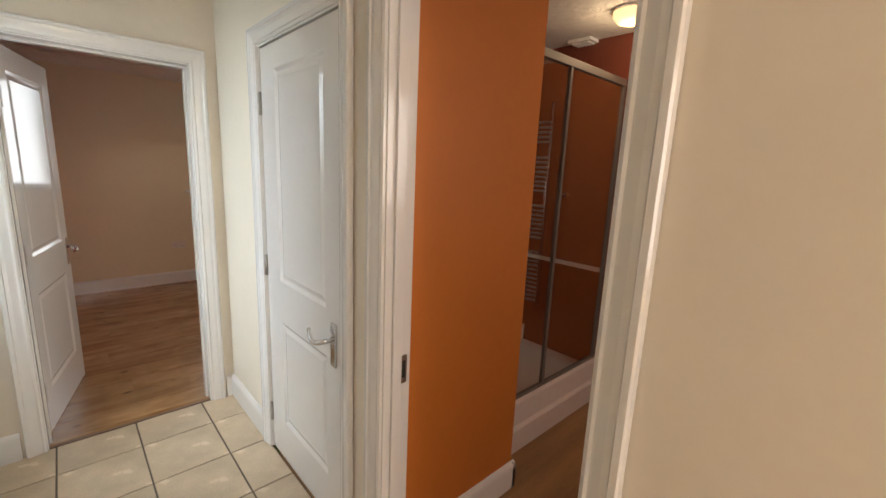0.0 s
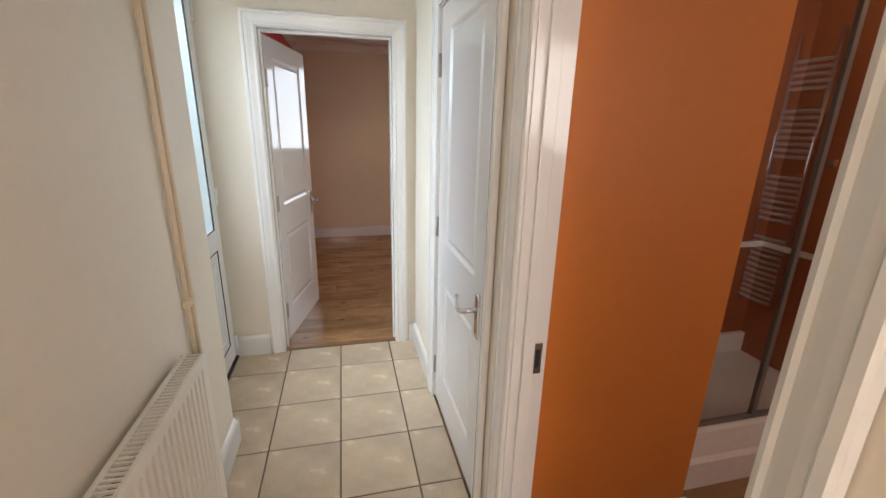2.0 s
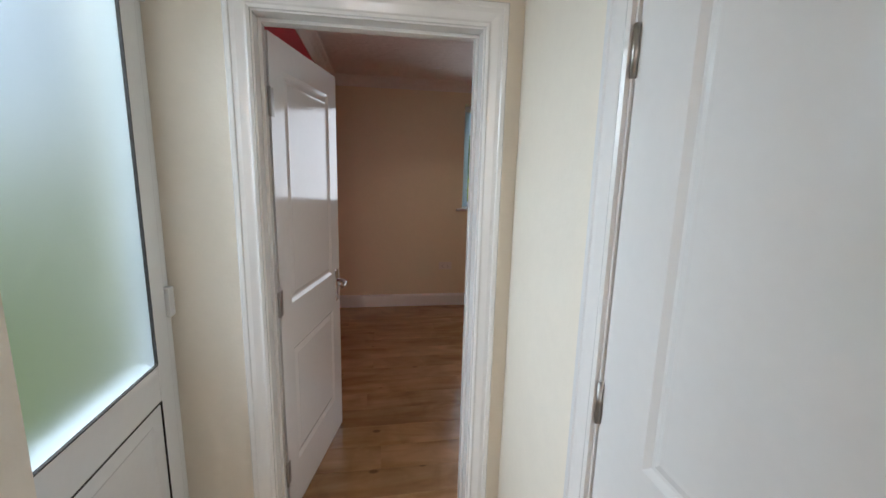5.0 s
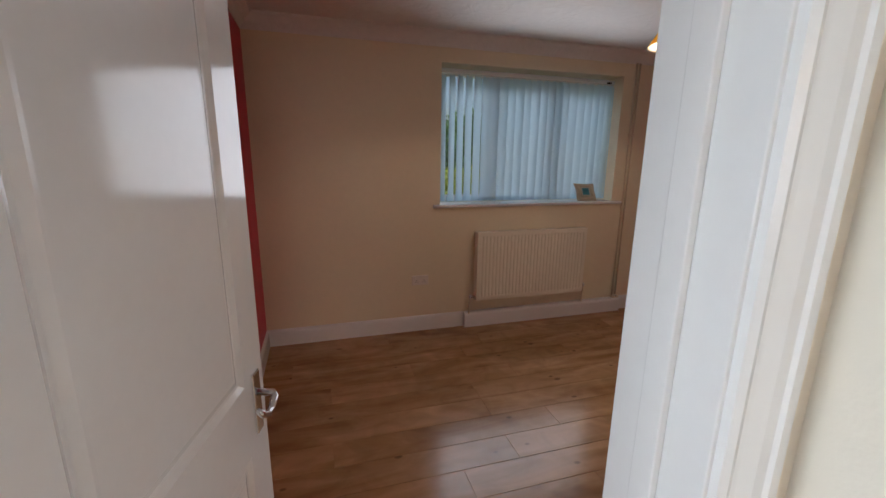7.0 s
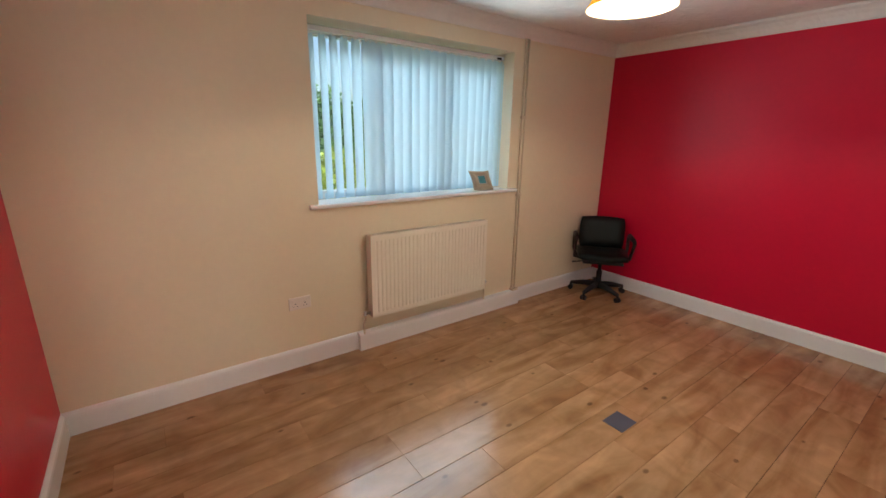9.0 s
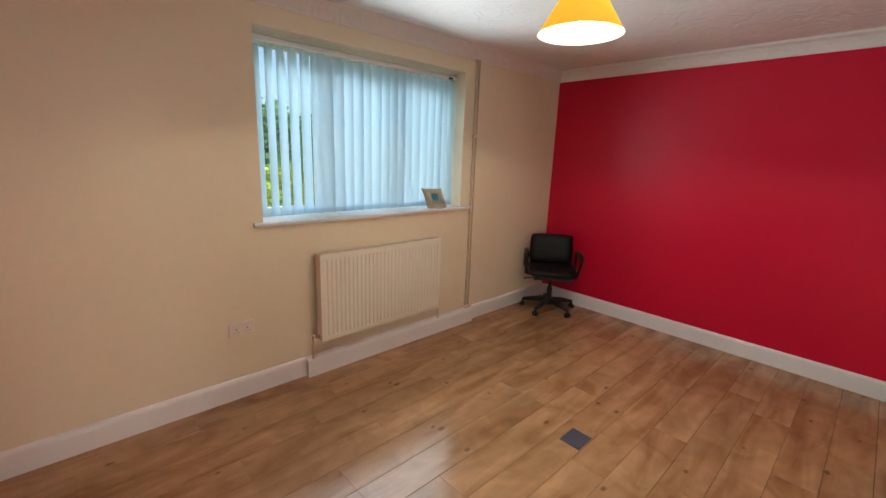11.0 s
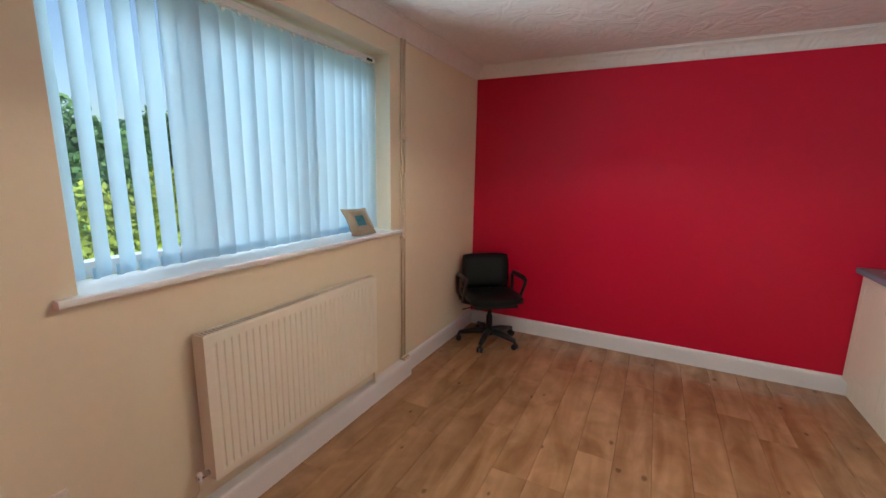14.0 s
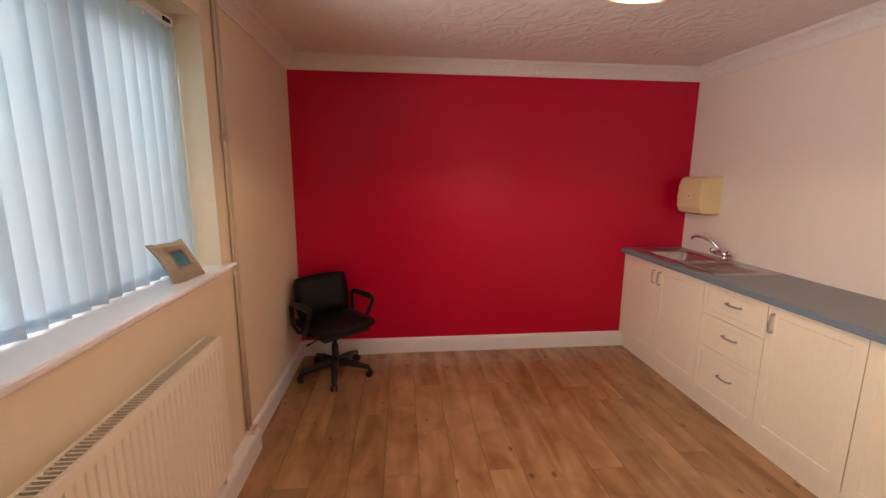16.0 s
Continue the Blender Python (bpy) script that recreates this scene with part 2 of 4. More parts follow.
def fabric(name, color, through_share, weave=400):
    """Thin cloth that lets part of the light through."""
    m = bpy.data.materials.new(name)
    m.use_nodes = True
    t = m.node_tree
    t.nodes.remove(t.nodes["Principled BSDF"])
    tc = t.nodes.new("ShaderNodeTexCoord")
    n = t.nodes.new("ShaderNodeTexNoise")
    n.inputs["Scale"].default_value = weave
    t.links.new(tc.outputs["Object"], n.inputs["Vector"])
    f = t.nodes.new("ShaderNodeMapRange")
    f.inputs[3].default_value, f.inputs[4].default_value = 0.9, 1.05
    t.links.new(n.outputs["Fac"], f.inputs[0])
    sc = t.nodes.new("ShaderNodeVectorMath")
    sc.operation = "SCALE"
    sc.inputs[0].default_value = color
    t.links.new(f.outputs[0], sc.inputs["Scale"])
    d, tr, mix = t.nodes.new("ShaderNodeBsdfDiffuse"), t.nodes.new("ShaderNodeBsdfTranslucent"), t.nodes.new("ShaderNodeMixShader")
    mix.inputs[0].default_value = through_share
    t.links.new(sc.outputs[0], d.inputs[0]), t.links.new(sc.outputs[0], tr.inputs[0])
    t.links.new(d.outputs[0], mix.inputs[1]), t.links.new(tr.outputs[0], mix.inputs[2])
    t.links.new(mix.outputs[0], t.nodes["Material Output"].inputs[0])
    return m


def glass(name, rough, tint=(1, 1, 1), ior=1.45):
    m = bpy.data.materials.new(name)
    m.use_nodes = True
    t, b = nodes_of(m)
    b.inputs["Base Color"].default_value = (*tint, 1)
    b.inputs["Roughness"].default_value = rough
    b.inputs["Transmission Weight"].default_value = 1.0
    b.inputs["IOR"].default_value = ior
    if rough > 0.1:
        tc, n, bp = t.nodes.new("ShaderNodeTexCoord"), t.nodes.new("ShaderNodeTexNoise"), t.nodes.new("ShaderNodeBump")
        n.inputs["Scale"].default_value = 22
        bp.inputs["Strength"].default_value = 0.25
        t.links.new(tc.outputs["Object"], n.inputs["Vector"])
        t.links.new(n.outputs["Fac"], bp.inputs["Height"]), t.links.new(bp.outputs[0], b.inputs["Normal"])
    return m


def glowing(name, color, strength):
    m = bpy.data.materials.new(name)
    m.use_nodes = True
    b = m.node_tree.nodes["Principled BSDF"]
    b.inputs["Base Color"].default_value = (*color, 1)
    b.inputs["Emission Color"].default_value = (*color, 1)
    b.inputs["Emission Strength"].default_value = strength
    return m


CEIL = ceiling_material()
PLANK = plank_material()
VANE = fabric("pale_blind_cloth", (0.63, 0.79, 0.88), 0.55)
SHADE = fabric("mustard_shade_cloth", (0.90, 0.52, 0.06), 0.6)
SHADEIN = fabric("white_shade_lining", (0.9, 0.88, 0.8), 0.75)
CLEAR = glass("clear_glass", 0.0, (0.97, 1.0, 0.99))
SHOWER = glass("shower_glass", 0.0, (0.93, 0.95, 0.95), 1.85)
FROST = glass("frosted_glass", 0.35, (0.86, 0.97, 1.0))
BULB = glowing("warm_bulb", (1, 0.85, 0.6), 12)
BOWL = glowing("warm_opal_bowl", (1, 0.72, 0.36), 2.2)

# ---- mesh helpers ----
def put(name, bm, material, parent=None, m=None, smooth=False):
    bmesh.ops.recalc_face_normals(bm, faces=bm.faces)
    me = bpy.data.meshes.new(name)
    bm.to_mesh(me)
    bm.free()
    if smooth:
        for p in me.polygons:
            p.use_smooth = True
    me.materials.append(material)
    ob = new(name, me)
    if parent:
        ob.parent = parent
    if m is not None:
        ob.matrix_basis = m
    return ob


def part(name, bm, material, parent, label="", m=None, smooth=False):
    return tagged(put(name, bm, material, parent, m, smooth), label)


def thing(name, m, label, category, group="", kind=""):
    ob = new(name)
    ob.empty_display_size = 0.1
    ob.matrix_basis = m
    return tagged(ob, label, category, group, kind)


def structure(name, bm, material, label="", m=None):
    return tagged(put(name, bm, material, None, m), label, kind="structure")


def add_box(bm, x0, x1, y0, y1, z0, z1, bevel=0.0, seg=2):
    vs = [bm.verts.new((x, y, z)) for x in (x0, x1) for y in (y0, y1) for z in (z0, z1)]
    fs = [bm.faces.new([vs[i] for i in f]) for f in ((0, 1, 3, 2), (4, 6, 7, 5), (0, 4, 5, 1), (2, 3, 7, 6), (0, 2, 6, 4), (1, 5, 7, 3))]
    if bevel:
        es = list({e for f in fs for e in f.edges})
        bmesh.ops.bevel(bm, geom=es, offset=bevel, segments=seg, affect="EDGES", profile=0.6)
    return bm


def boxes(*rows, bevel=0.0):
    bm = bmesh.new()
    for r in rows:
        add_box(bm, *r, bevel=bevel)
    return bm


def sweep(bm, ring, path, closed_ring=True, cap=True):
    """Joins rings: path is a list of functions' results, each a list of points alike to ring."""
    rows = [[bm.verts.new(p) for p in r] for r in path]
    n = len(ring)
    for a, b in zip(rows, rows[1:]):
        for i in range(n if closed_ring else n - 1):
            bm.faces.new((a[i], a[(i + 1) % n], b[(i + 1) % n], b[i]))
    if cap and closed_ring:
        bm.faces.new(rows[0]), bm.faces.new(rows[-1])
    return bm


def extrude_profile(profile, length, axis_m=None):
    """A profile in (depth, height) drawn along x from 0 to length."""
    bm = bmesh.new()
    sweep(bm, profile, [[(x, d, h) for d, h in profile] for x in (0, length)])
    if axis_m is not None:
        bmesh.ops.transform(bm, matrix=axis_m, verts=bm.verts)
    return bm


def tube(points, r, seg=10, bm=None):
    bm = bm or bmesh.new()
    pts = [Vector(p) for p in points]
    rows, side = [], None
    for i, p in enumerate(pts):
        d = (pts[min(i + 1, len(pts) - 1)] - pts[max(i - 1, 0)]).normalized()
        ref = Vector((0, 0, 1)) if abs(d.z) < 0.9 else Vector((0, 1, 0))
        side = d.cross(ref).normalized() if side is None else (side - d * side.dot(d)).normalized()
        up = d.cross(side)
        rad = r[i] if isinstance(r, (list, tuple)) else r
        rows.append([p + (side * math.cos(a) + up * math.sin(a)) * rad for a in (2 * math.pi * k / seg for k in range(seg))])
    return sweep(bm, range(seg), rows)


def lathe(profile, seg=40, closed=False):
    bm = bmesh.new()
    rows = [[(r * math.cos(a), r * math.sin(a), z) for a in (2 * math.pi * k / seg for k in range(seg))] for r, z in profile]
    return sweep(bm, range(seg), rows, cap=closed)


def arc(a, b, bulge, n=8):
    """Points from a to b that bow along the vector bulge."""
    a, b, bulge = Vector(a), Vector(b), Vector(bulge)
    return [a.lerp(b, i / n) + bulge * math.sin(math.pi * i / n) for i in range(n + 1)]


def panel_slab(w, h, t, px, pz, ring, both=True):
    """A slab from (0,0,0) to (w,t,h) with sunk moulded panels: px (left, right), pz list of (bottom, top), ring list of (inset, depth)."""
    bm = bmesh.new()
    xs = [0, px[0], px[1], w]
    zs = sorted({0, h, *(z for p in pz for z in p)})
    sides = ((0, 1), (t, -1)) if both else ((0, 1),)
    for y, s in sides:
        for i in range(3):
            for z0, z1 in zip(zs, zs[1:]):
                if i == 1 and (z0, z1) in pz:
                    loops = [[bm.verts.new((x, y + s * d, z)) for x, z in ((xs[1] + k, z0 + k), (xs[2] - k, z0 + k), (xs[2] - k, z1 - k), (xs[1] + k, z1 - k))]
                             for k, d in [(0, 0), *ring]]
                    for a, b in zip(loops, loops[1:]):
                        for k in range(4):
                            bm.faces.new((a[k], a[(k + 1) % 4], b[(k + 1) % 4], b[k]))
                    bm.faces.new(loops[-1])
                else:
                    bm.faces.new([bm.verts.new((x, y, z)) for x, z in ((xs[i], z0), (xs[i + 1], z0), (xs[i + 1], z1), (xs[i], z1))])
    if not both:
        bm.faces.new([bm.verts.new((x, t, z)) for x, z in ((0, 0), (w, 0), (w, h), (0, h))])
    for q in (((0, 0), (0, h)), ((0, h), (w, h)), ((w, h), (w, 0)), ((w, 0), (0, 0))):
        (xa, za), (xb, zb) = q
        bm.faces.new([bm.verts.new(p) for p in ((xa, 0, za), (xb, 0, zb), (xb, t, zb), (xa, t, za))])
    bmesh.ops.remove_doubles(bm, verts=bm.verts, dist=1e-5)
    return bm


# ---- structure: walls ----
HALL_H, ROOM_H, BATH_H = 2.40, 2.435, 2.33
WY, RX, LX, CY = 5.84, 4.325, -0.225, 2.45
structure("wall_hall_left", boxes((-0.60, -0.25, -2.2, 1.965, 0, HALL_H), (-0.60, -0.36, 1.965, 2.80, 2.19, HALL_H)), CREAM, "cream painted plaster wall")
structure("wall_hall_end", boxes((-0.60, -0.15, 2.80, 2.945, 0, ROOM_H), (0.65, 1.40, 2.80, 2.945, 0, ROOM_H), (-0.15, 0.65, 2.80, 2.945, 2.01, ROOM_H)), CREAM, "cream painted plaster wall")
structure("wall_hall_right", boxes((0.76, 0.86, -2.2, 0.41, 0, HALL_H), (0.76, 0.86, 1.15, 1.36, 0, HALL_H), (0.76, 0.86, 2.16, 2.80, 0, HALL_H),
                                   (0.76, 0.86, 0.41, 1.15, 2.01, HALL_H), (0.76, 0.86, 1.36, 2.16, 2.01, HALL_H)), CREAM, "cream painted plaster wall")
structure("wall_hall_back", boxes((-0.60, 0.86, -2.3, -2.2, 0, HALL_H)), CREAM)
structure("wall_window", boxes((-0.4, 1.203, WY, 6.12, 0, ROOM_H), (2.911, 4.5, WY, 6.12, 0, ROOM_H), (1.203, 2.911, WY, 6.12, 0, 1.083), (1.203, 2.911, WY, 6.12, 2.227, ROOM_H)), ROOMCREAM, "cream painted plaster wall")
structure("wall_red_far", boxes((RX, RX + 0.15, CY - 0.15, WY, 0, ROOM_H)), RED, "deep red painted feature wall")
structure("wall_red_near", boxes((LX - 0.15, LX, 2.945, WY, 0, ROOM_H)), RED, "deep red painted feature wall")
structure("wall_counter", boxes((1.40, RX, CY - 0.10, CY, 0, ROOM_H), (1.40, 1.50, CY, 2.945, 0, ROOM_H)), PEACH, "pale painted plaster wall")
structure("wall_bath_orange", boxes((0.86, 1.51, 1.14, 1.32, 0, BATH_H), (1.41, 1.51, 1.32, 1.95, 0, BATH_H)), ORANGE, "burnt orange painted wall")
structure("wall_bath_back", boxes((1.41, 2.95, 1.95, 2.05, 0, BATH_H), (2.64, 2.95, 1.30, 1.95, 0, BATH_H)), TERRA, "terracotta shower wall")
structure("wall_bath_side", boxes((2.95, 3.05, -0.9, 2.05, 0, BATH_H), (0.86, 2.95, -1.0, -0.9, 0, BATH_H)), ORANGE)
structure("ceiling_hall", boxes((-0.60, 0.86, -2.3, 2.80, HALL_H, HALL_H + 0.1)), CEIL)
structure("ceiling_room", boxes((-0.4, 4.5, 2.2, 6.12, ROOM_H, ROOM_H + 0.1)), CEIL, "white swirled artex ceiling")
structure("ceiling_bath", boxes((0.86, 3.05, -1.0, 2.05, BATH_H, BATH_H + 0.07)), CEIL)
structure("floor_bath", boxes((0.76, 3.05, -1.0, 2.05, -0.08, 0.0)), VINYL, "brown wood-effect vinyl floor")
hall_floor = structure("floor_hall", boxes((-0.60, 0.76, -2.3, 2.815, -0.08, -0.004)), GROUT, "beige square ceramic tiles with dark grout")
room_floor = structure("floor_room", boxes((-0.4, 4.5, 2.815, 6.0, -0.08, -0.009), (1.40, 4.5, 2.35, 2.815, -0.08, -0.009)), BEDM, "oak-effect laminate floor with knots")
structure("threshold_strip", boxes((-0.119, 0.618, 2.803, 2.823, -0.004, 0.003)), mat("brown_threshold", (0.16, 0.09, 0.05), 0.5))

SKIRT = [(0, 0), (-0.018, 0), (-0.018, 0.105), (-0.016, 0.120), (-0.010, 0.131), (-0.004, 0.136), (0, 0.137)]
SKIRT_BOX = [(0, 0), (-0.058, 0), (-0.058, 0.108), (-0.055, 0.122), (-0.046, 0.131), (-0.03, 0.134), (0, 0.135)]
COVE = [(0, 0), (0, -0.10), (-0.008, -0.10), (-0.010, -0.088), (-0.03, -0.055), (-0.055, -0.03), (-0.082, -0.014), (-0.084, -0.006), (-0.092, -0.006), (-0.092, 0)]


def run(name, profile, x, y, z, yaw, length, material, label=""):
    """A skirting or coving run that starts at (x, y, z); the room lies to the right of its way."""
    return structure(name, extrude_profile(profile, length), material, label, pose(x, y, z, 0, 0, yaw))


SK = "white gloss skirting board with a rounded top"
run("baseboard", SKIRT, LX, WY, 0, 0, 1.43 - LX, GLOSS, SK)
run("baseboard", SKIRT_BOX, 1.43, WY, 0, 0, 3.085 - 1.43, GLOSS, "boxed-out white skirting under the radiator")
run("baseboard", SKIRT, 3.085, WY, 0, 0, RX - 3.085, GLOSS, SK)
run("baseboard", SKIRT, RX, WY - 0.02, 0, -90, WY - 0.02 - 2.952, GLOSS, SK)
run("baseboard", SKIRT, LX, 2.945, 0, 90, WY - 2.965, GLOSS, SK)
run("baseboard", SKIRT, -0.43, 2.80, 0, 0, 0.218, GLOSS, SK)
run("baseboard", SKIRT, 0.711, 2.80, 0, 0, 0.031, GLOSS, SK)
run("baseboard", SKIRT, 0.76, 2.80, 0, -90, 0.577, GLOSS, SK)
run("baseboard", SKIRT, 0.76, 0.346, 0, -90, 2.5, GLOSS, SK)
run("baseboard", SKIRT, -0.25, -2.2, 0, 90, 4.165, GLOSS, SK)
run("baseboard", SKIRT, -0.232, 1.965, 0, 180, 0.10, GLOSS, SK)
run("baseboard", SKIRT, 0.872, 1.14, 0, 0, 0.656, GLOSS, SK)
run("baseboard", SKIRT, 1.51, 1.122, 0, 90, 0.14, GLOSS, SK)
CV = "white plaster coving"
run("trim", COVE, LX, WY, ROOM_H, 0, RX - LX, CEIL, CV)
run("trim", COVE, RX, WY, ROOM_H, -90, WY - CY, CEIL, CV)
run("trim", COVE, RX, CY, ROOM_H, 180, RX - 1.5, CEIL, CV)
run("trim", COVE, LX, 2.945, ROOM_H, 90, WY - 2.945, CEIL, CV)

ARCH = [(0.006, 0), (0.006, 0.010), (0.015, 0.014), (0.022, 0.012), (0.028, 0.013), (0.047, 0.018), (0.061, 0.019), (0.065, 0.023), (0.078, 0.023), (0.082, 0.018), (0.082, 0)]


def architrave(w, h):
    bm = bmesh.new()
    sweep(bm, ARCH, [[(x(u), -v, z(u)) for u, v in ARCH] for x, z in (
        (lambda u: -u, lambda u: 0.0), (lambda u: -u, lambda u: h + u), (lambda u: w + u, lambda u: h + u), (lambda u: w + u, lambda u: 0.0))])
    return bm


def door_frame(name, m, w, h, thick, stop_y, label, back=True):
    """A lined opening; local x across, y into the wall from its front face, z up. w, h: clear opening."""
    f = thing(name, m, label, "door frame", kind="structure")
    e = 0.003
    part("lining", boxes((-0.029, 0, -e, thick + e, 0, h), bevel=0.002), GLOSS, f)
    part("lining", boxes((w, w + 0.029, -e, thick + e, 0, h), bevel=0.002), GLOSS, f)
    part("lining", boxes((-0.029, w + 0.029, -e, thick + e, h, h + 0.029), bevel=0.002), GLOSS, f)
    for r in ((0.0005, 0.012, stop_y, stop_y + 0.035, 0, h - 0.012), (w - 0.012, w - 0.0005, stop_y, stop_y + 0.035, 0, h - 0.012), (0.0005, w - 0.0005, stop_y, stop_y + 0.035, h - 0.012, h - 0.0005)):
        part("door_stop", boxes(r, bevel=0.002), GLOSS, f)
    part("architrave", architrave(w, h), GLOSS, f, "moulded white gloss architrave", pose(0, -e, 0))
    if back:
        part("architrave", architrave(w, h), GLOSS, f, "", Matrix.Translation((w, thick + e, 0)) @ pose(0, 0, 0, 0, 0, 180))
    return f


fr = door_frame("door_frame", pose(-0.119, 2.80, 0), 0.737, 1.978, 0.145, 0.055, "white gloss moulded door frame to the red room", back=False)
part("strike_plate", boxes((0.7345, 0.7365, 0.10, 0.125, 0.86, 0.96), bevel=0.0005), HINGE, fr, "worn metal strike plate")
fr = door_frame("door_frame", pose(0.76, 2.13, 0, 0, 0, -90), 0.74, 1.982, 0.10, 0.045, "white gloss moulded frame round the cupboard door", back=False)
fr = door_frame("door_frame", pose(0.76, 1.12, 0, 0, 0, -90), 0.68, 1.982, 0.10, 0.025, "white gloss moulded frame of the orange bathroom", back=False)
part("strike_plate", boxes((0.0005, 0.0025, 0.062, 0.088, 0.78, 0.88), bevel=0.0005), HINGE, fr, "worn metal strike plate")
part("keeper_hole", boxes((0.002, 0.0032, 0.068, 0.082, 0.80, 0.86)), DARKGAP, fr)

# ---- doors ----
def lever(parent, x, y, z, out, way, m=None):
    """A lever handle on a long plate; out: sign of y towards the viewer, way: sign of x in which the lever points."""
    p = part("back_plate", boxes((x - 0.02, x + 0.02, min(y, y + out * 0.009), max(y, y + out * 0.009), z - 0.10, z + 0.075), bevel=0.004), CHROME, parent, "chrome handle plate")
    pts = [(x, y + out * 0.008, z + 0.015), (x, y + out * 0.048, z + 0.012), (x + way * 0.012, y + out * 0.056, z + 0.008), (x + way * 0.04, y + out * 0.058, z - 0.004),
           (x + way * 0.07, y + out * 0.058, z - 0.004), (x + way * 0.095, y + out * 0.056, z + 0.010), (x + way * 0.112, y + out * 0.052, z + 0.032)]
    part("lever", tube(pts, [0.010, 0.010, 0.0105, 0.0095, 0.009, 0.0085, 0.007], 12), CHROME, p, "curved chrome lever", smooth=True)
    return p


def hinge(parent, x, y, z, flip=1):
    h = part("hinge", boxes((x - 0.002 * flip if flip > 0 else x - 0.03, x + 0.03 if flip > 0 else x + 0.002, y - 0.0015, y + 0.0015, z - 0.05, z + 0.05)), HINGE, parent, "satin metal hinge")
    part("knuckle", tube([(x, y - 0.004, z - 0.05), (x, y - 0.004, z + 0.05)], 0.006, 10), HINGE, h, smooth=True)
    return h


RING = [(0.006, 0.004), (0.014, 0.009), (0.022, 0.009), (0.040, 0.003), (0.048, 0.0035)]
# the open door of the red room, hung on the room side
leaf = thing("panel_door", pose(-0.116, 2.945, 0.006, 0, 0, 76.8), "white gloss two-panel door standing open into the red room", "door")
part("door_leaf", panel_slab(0.719, 1.965, 0.035, (0.106, 0.604), [(0.215, 0.745), (0.945, 1.855)], RING), GLOSS, leaf, m=pose(0.012, 0, 0))
lever(leaf, 0.672, 0.0, 0.885, -1, -1)
lever(leaf, 0.672, 0.035, 0.885, 1, -1)
part("latch_plate", boxes((0.7305, 0.7325, 0.006, 0.029, 0.80, 0.96)), HINGE, leaf)
for z in (0.225, 0.973, 1.727):
    hg = part("hinge", boxes((0.0025, 0.033, -0.0022, -0.0002, z - 0.05, z + 0.05)), HINGE, leaf, "worn steel butt hinge")
    part("knuckle", tube([(-0.002, -0.003, z - 0.05), (-0.002, -0.003, z + 0.05)], 0.0065, 10), HINGE, hg, smooth=True)
# the closed cupboard door
cup = thing("cupboard_door", pose(0.763, 2.126, 0.008, 0, 0, -90), "white gloss two-panel cupboard door, closed", "door")
part("door_leaf", panel_slab(0.732, 1.968, 0.035, (0.155, 0.605), [(0.205, 0.735), (0.935, 1.865)], RING), GLOSS, cup)
lever(cup, 0.672, 0.0, 0.818, -1, -1)
for z in (0.20, 0.985, 1.735):
    part("hinge", tube([(-0.001, -0.006, z - 0.05), (-0.001, -0.006, z + 0.05)], 0.007, 10), HINGE, cup, "steel hinge knuckle", smooth=True)

# glazed outside door
ud = thing("glazed_door", pose(-0.43, 2.795, 0, 0, 0, -90), "white plastic outside door with frosted glass, closed", "door")
# local x runs towards the camera along the wall, local y points into the hall's left side (outwards is -y)
W = 0.825
for r in ((0, 0.05, -0.07, 0.0, 0, 2.19), (W - 0.05, W, -0.07, 0.0, 0, 2.19), (0.05, W - 0.05, -0.07, 0.0, 2.14, 2.19), (0.05, W - 0.05, -0.07, 0.0, 0, 0.03)):
    part("outer_frame", boxes(r, bevel=0.003), UPVC, ud)
for r in ((0.053, 0.135, -0.062, 0.012, 0.033, 2.137), (W - 0.135, W - 0.053, -0.062, 0.012, 0.033, 2.137), (0.135, W - 0.135, -0.062, 0.012, 2.07, 2.137), (0.135, W - 0.135, -0.062, 0.012, 0.765, 0.885), (0.135, W - 0.135, -0.062, 0.012, 0.033, 0.15)):
    part("sash", boxes(r, bevel=0.004), UPVC, ud)
for x0, x1, z0, z1 in ((0.135, 0.139, 0.885, 2.07), (W - 0.139, W - 0.135, 0.885, 2.07), (0.139, W - 0.139, 0.885, 0.889), (0.139, W - 0.139, 2.066, 2.07),
                       (0.135, 0.139, 0.15, 0.765), (W - 0.139, W - 0.135, 0.15, 0.765), (0.139, W - 0.139, 0.15, 0.154), (0.139, W - 0.139, 0.761, 0.765)):
    part("gasket", boxes((x0, x1, 0.004, 0.0128, z0, z1)), DARKGAP, ud, "black rubber gasket")
pane = part("pane", boxes((0.135, W - 0.135, -0.006, 0.002, 0.885, 2.07)), FROST, ud, "frosted glass pane")
pane.visible_shadow = False
part("lower_panel", panel_slab(W - 0.278, 0.607, 0.02, (0.05, W - 0.328), [(0.05, 0.557)], [(0.01, 0.004)]), UPVC, ud, m=pose(0.139, -0.012, 0.154))
for z in (0.12, 1.06, 2.02):
    part("hinge", boxes((0.012, 0.05, 0.0, 0.022, z - 0.05, z + 0.05), bevel=0.006), UPVC, ud, "white plastic hinge")
part("threshold", boxes((0.0, W, 0.0, 0.018, -0.003, 0.014)), DARKGAP, ud)

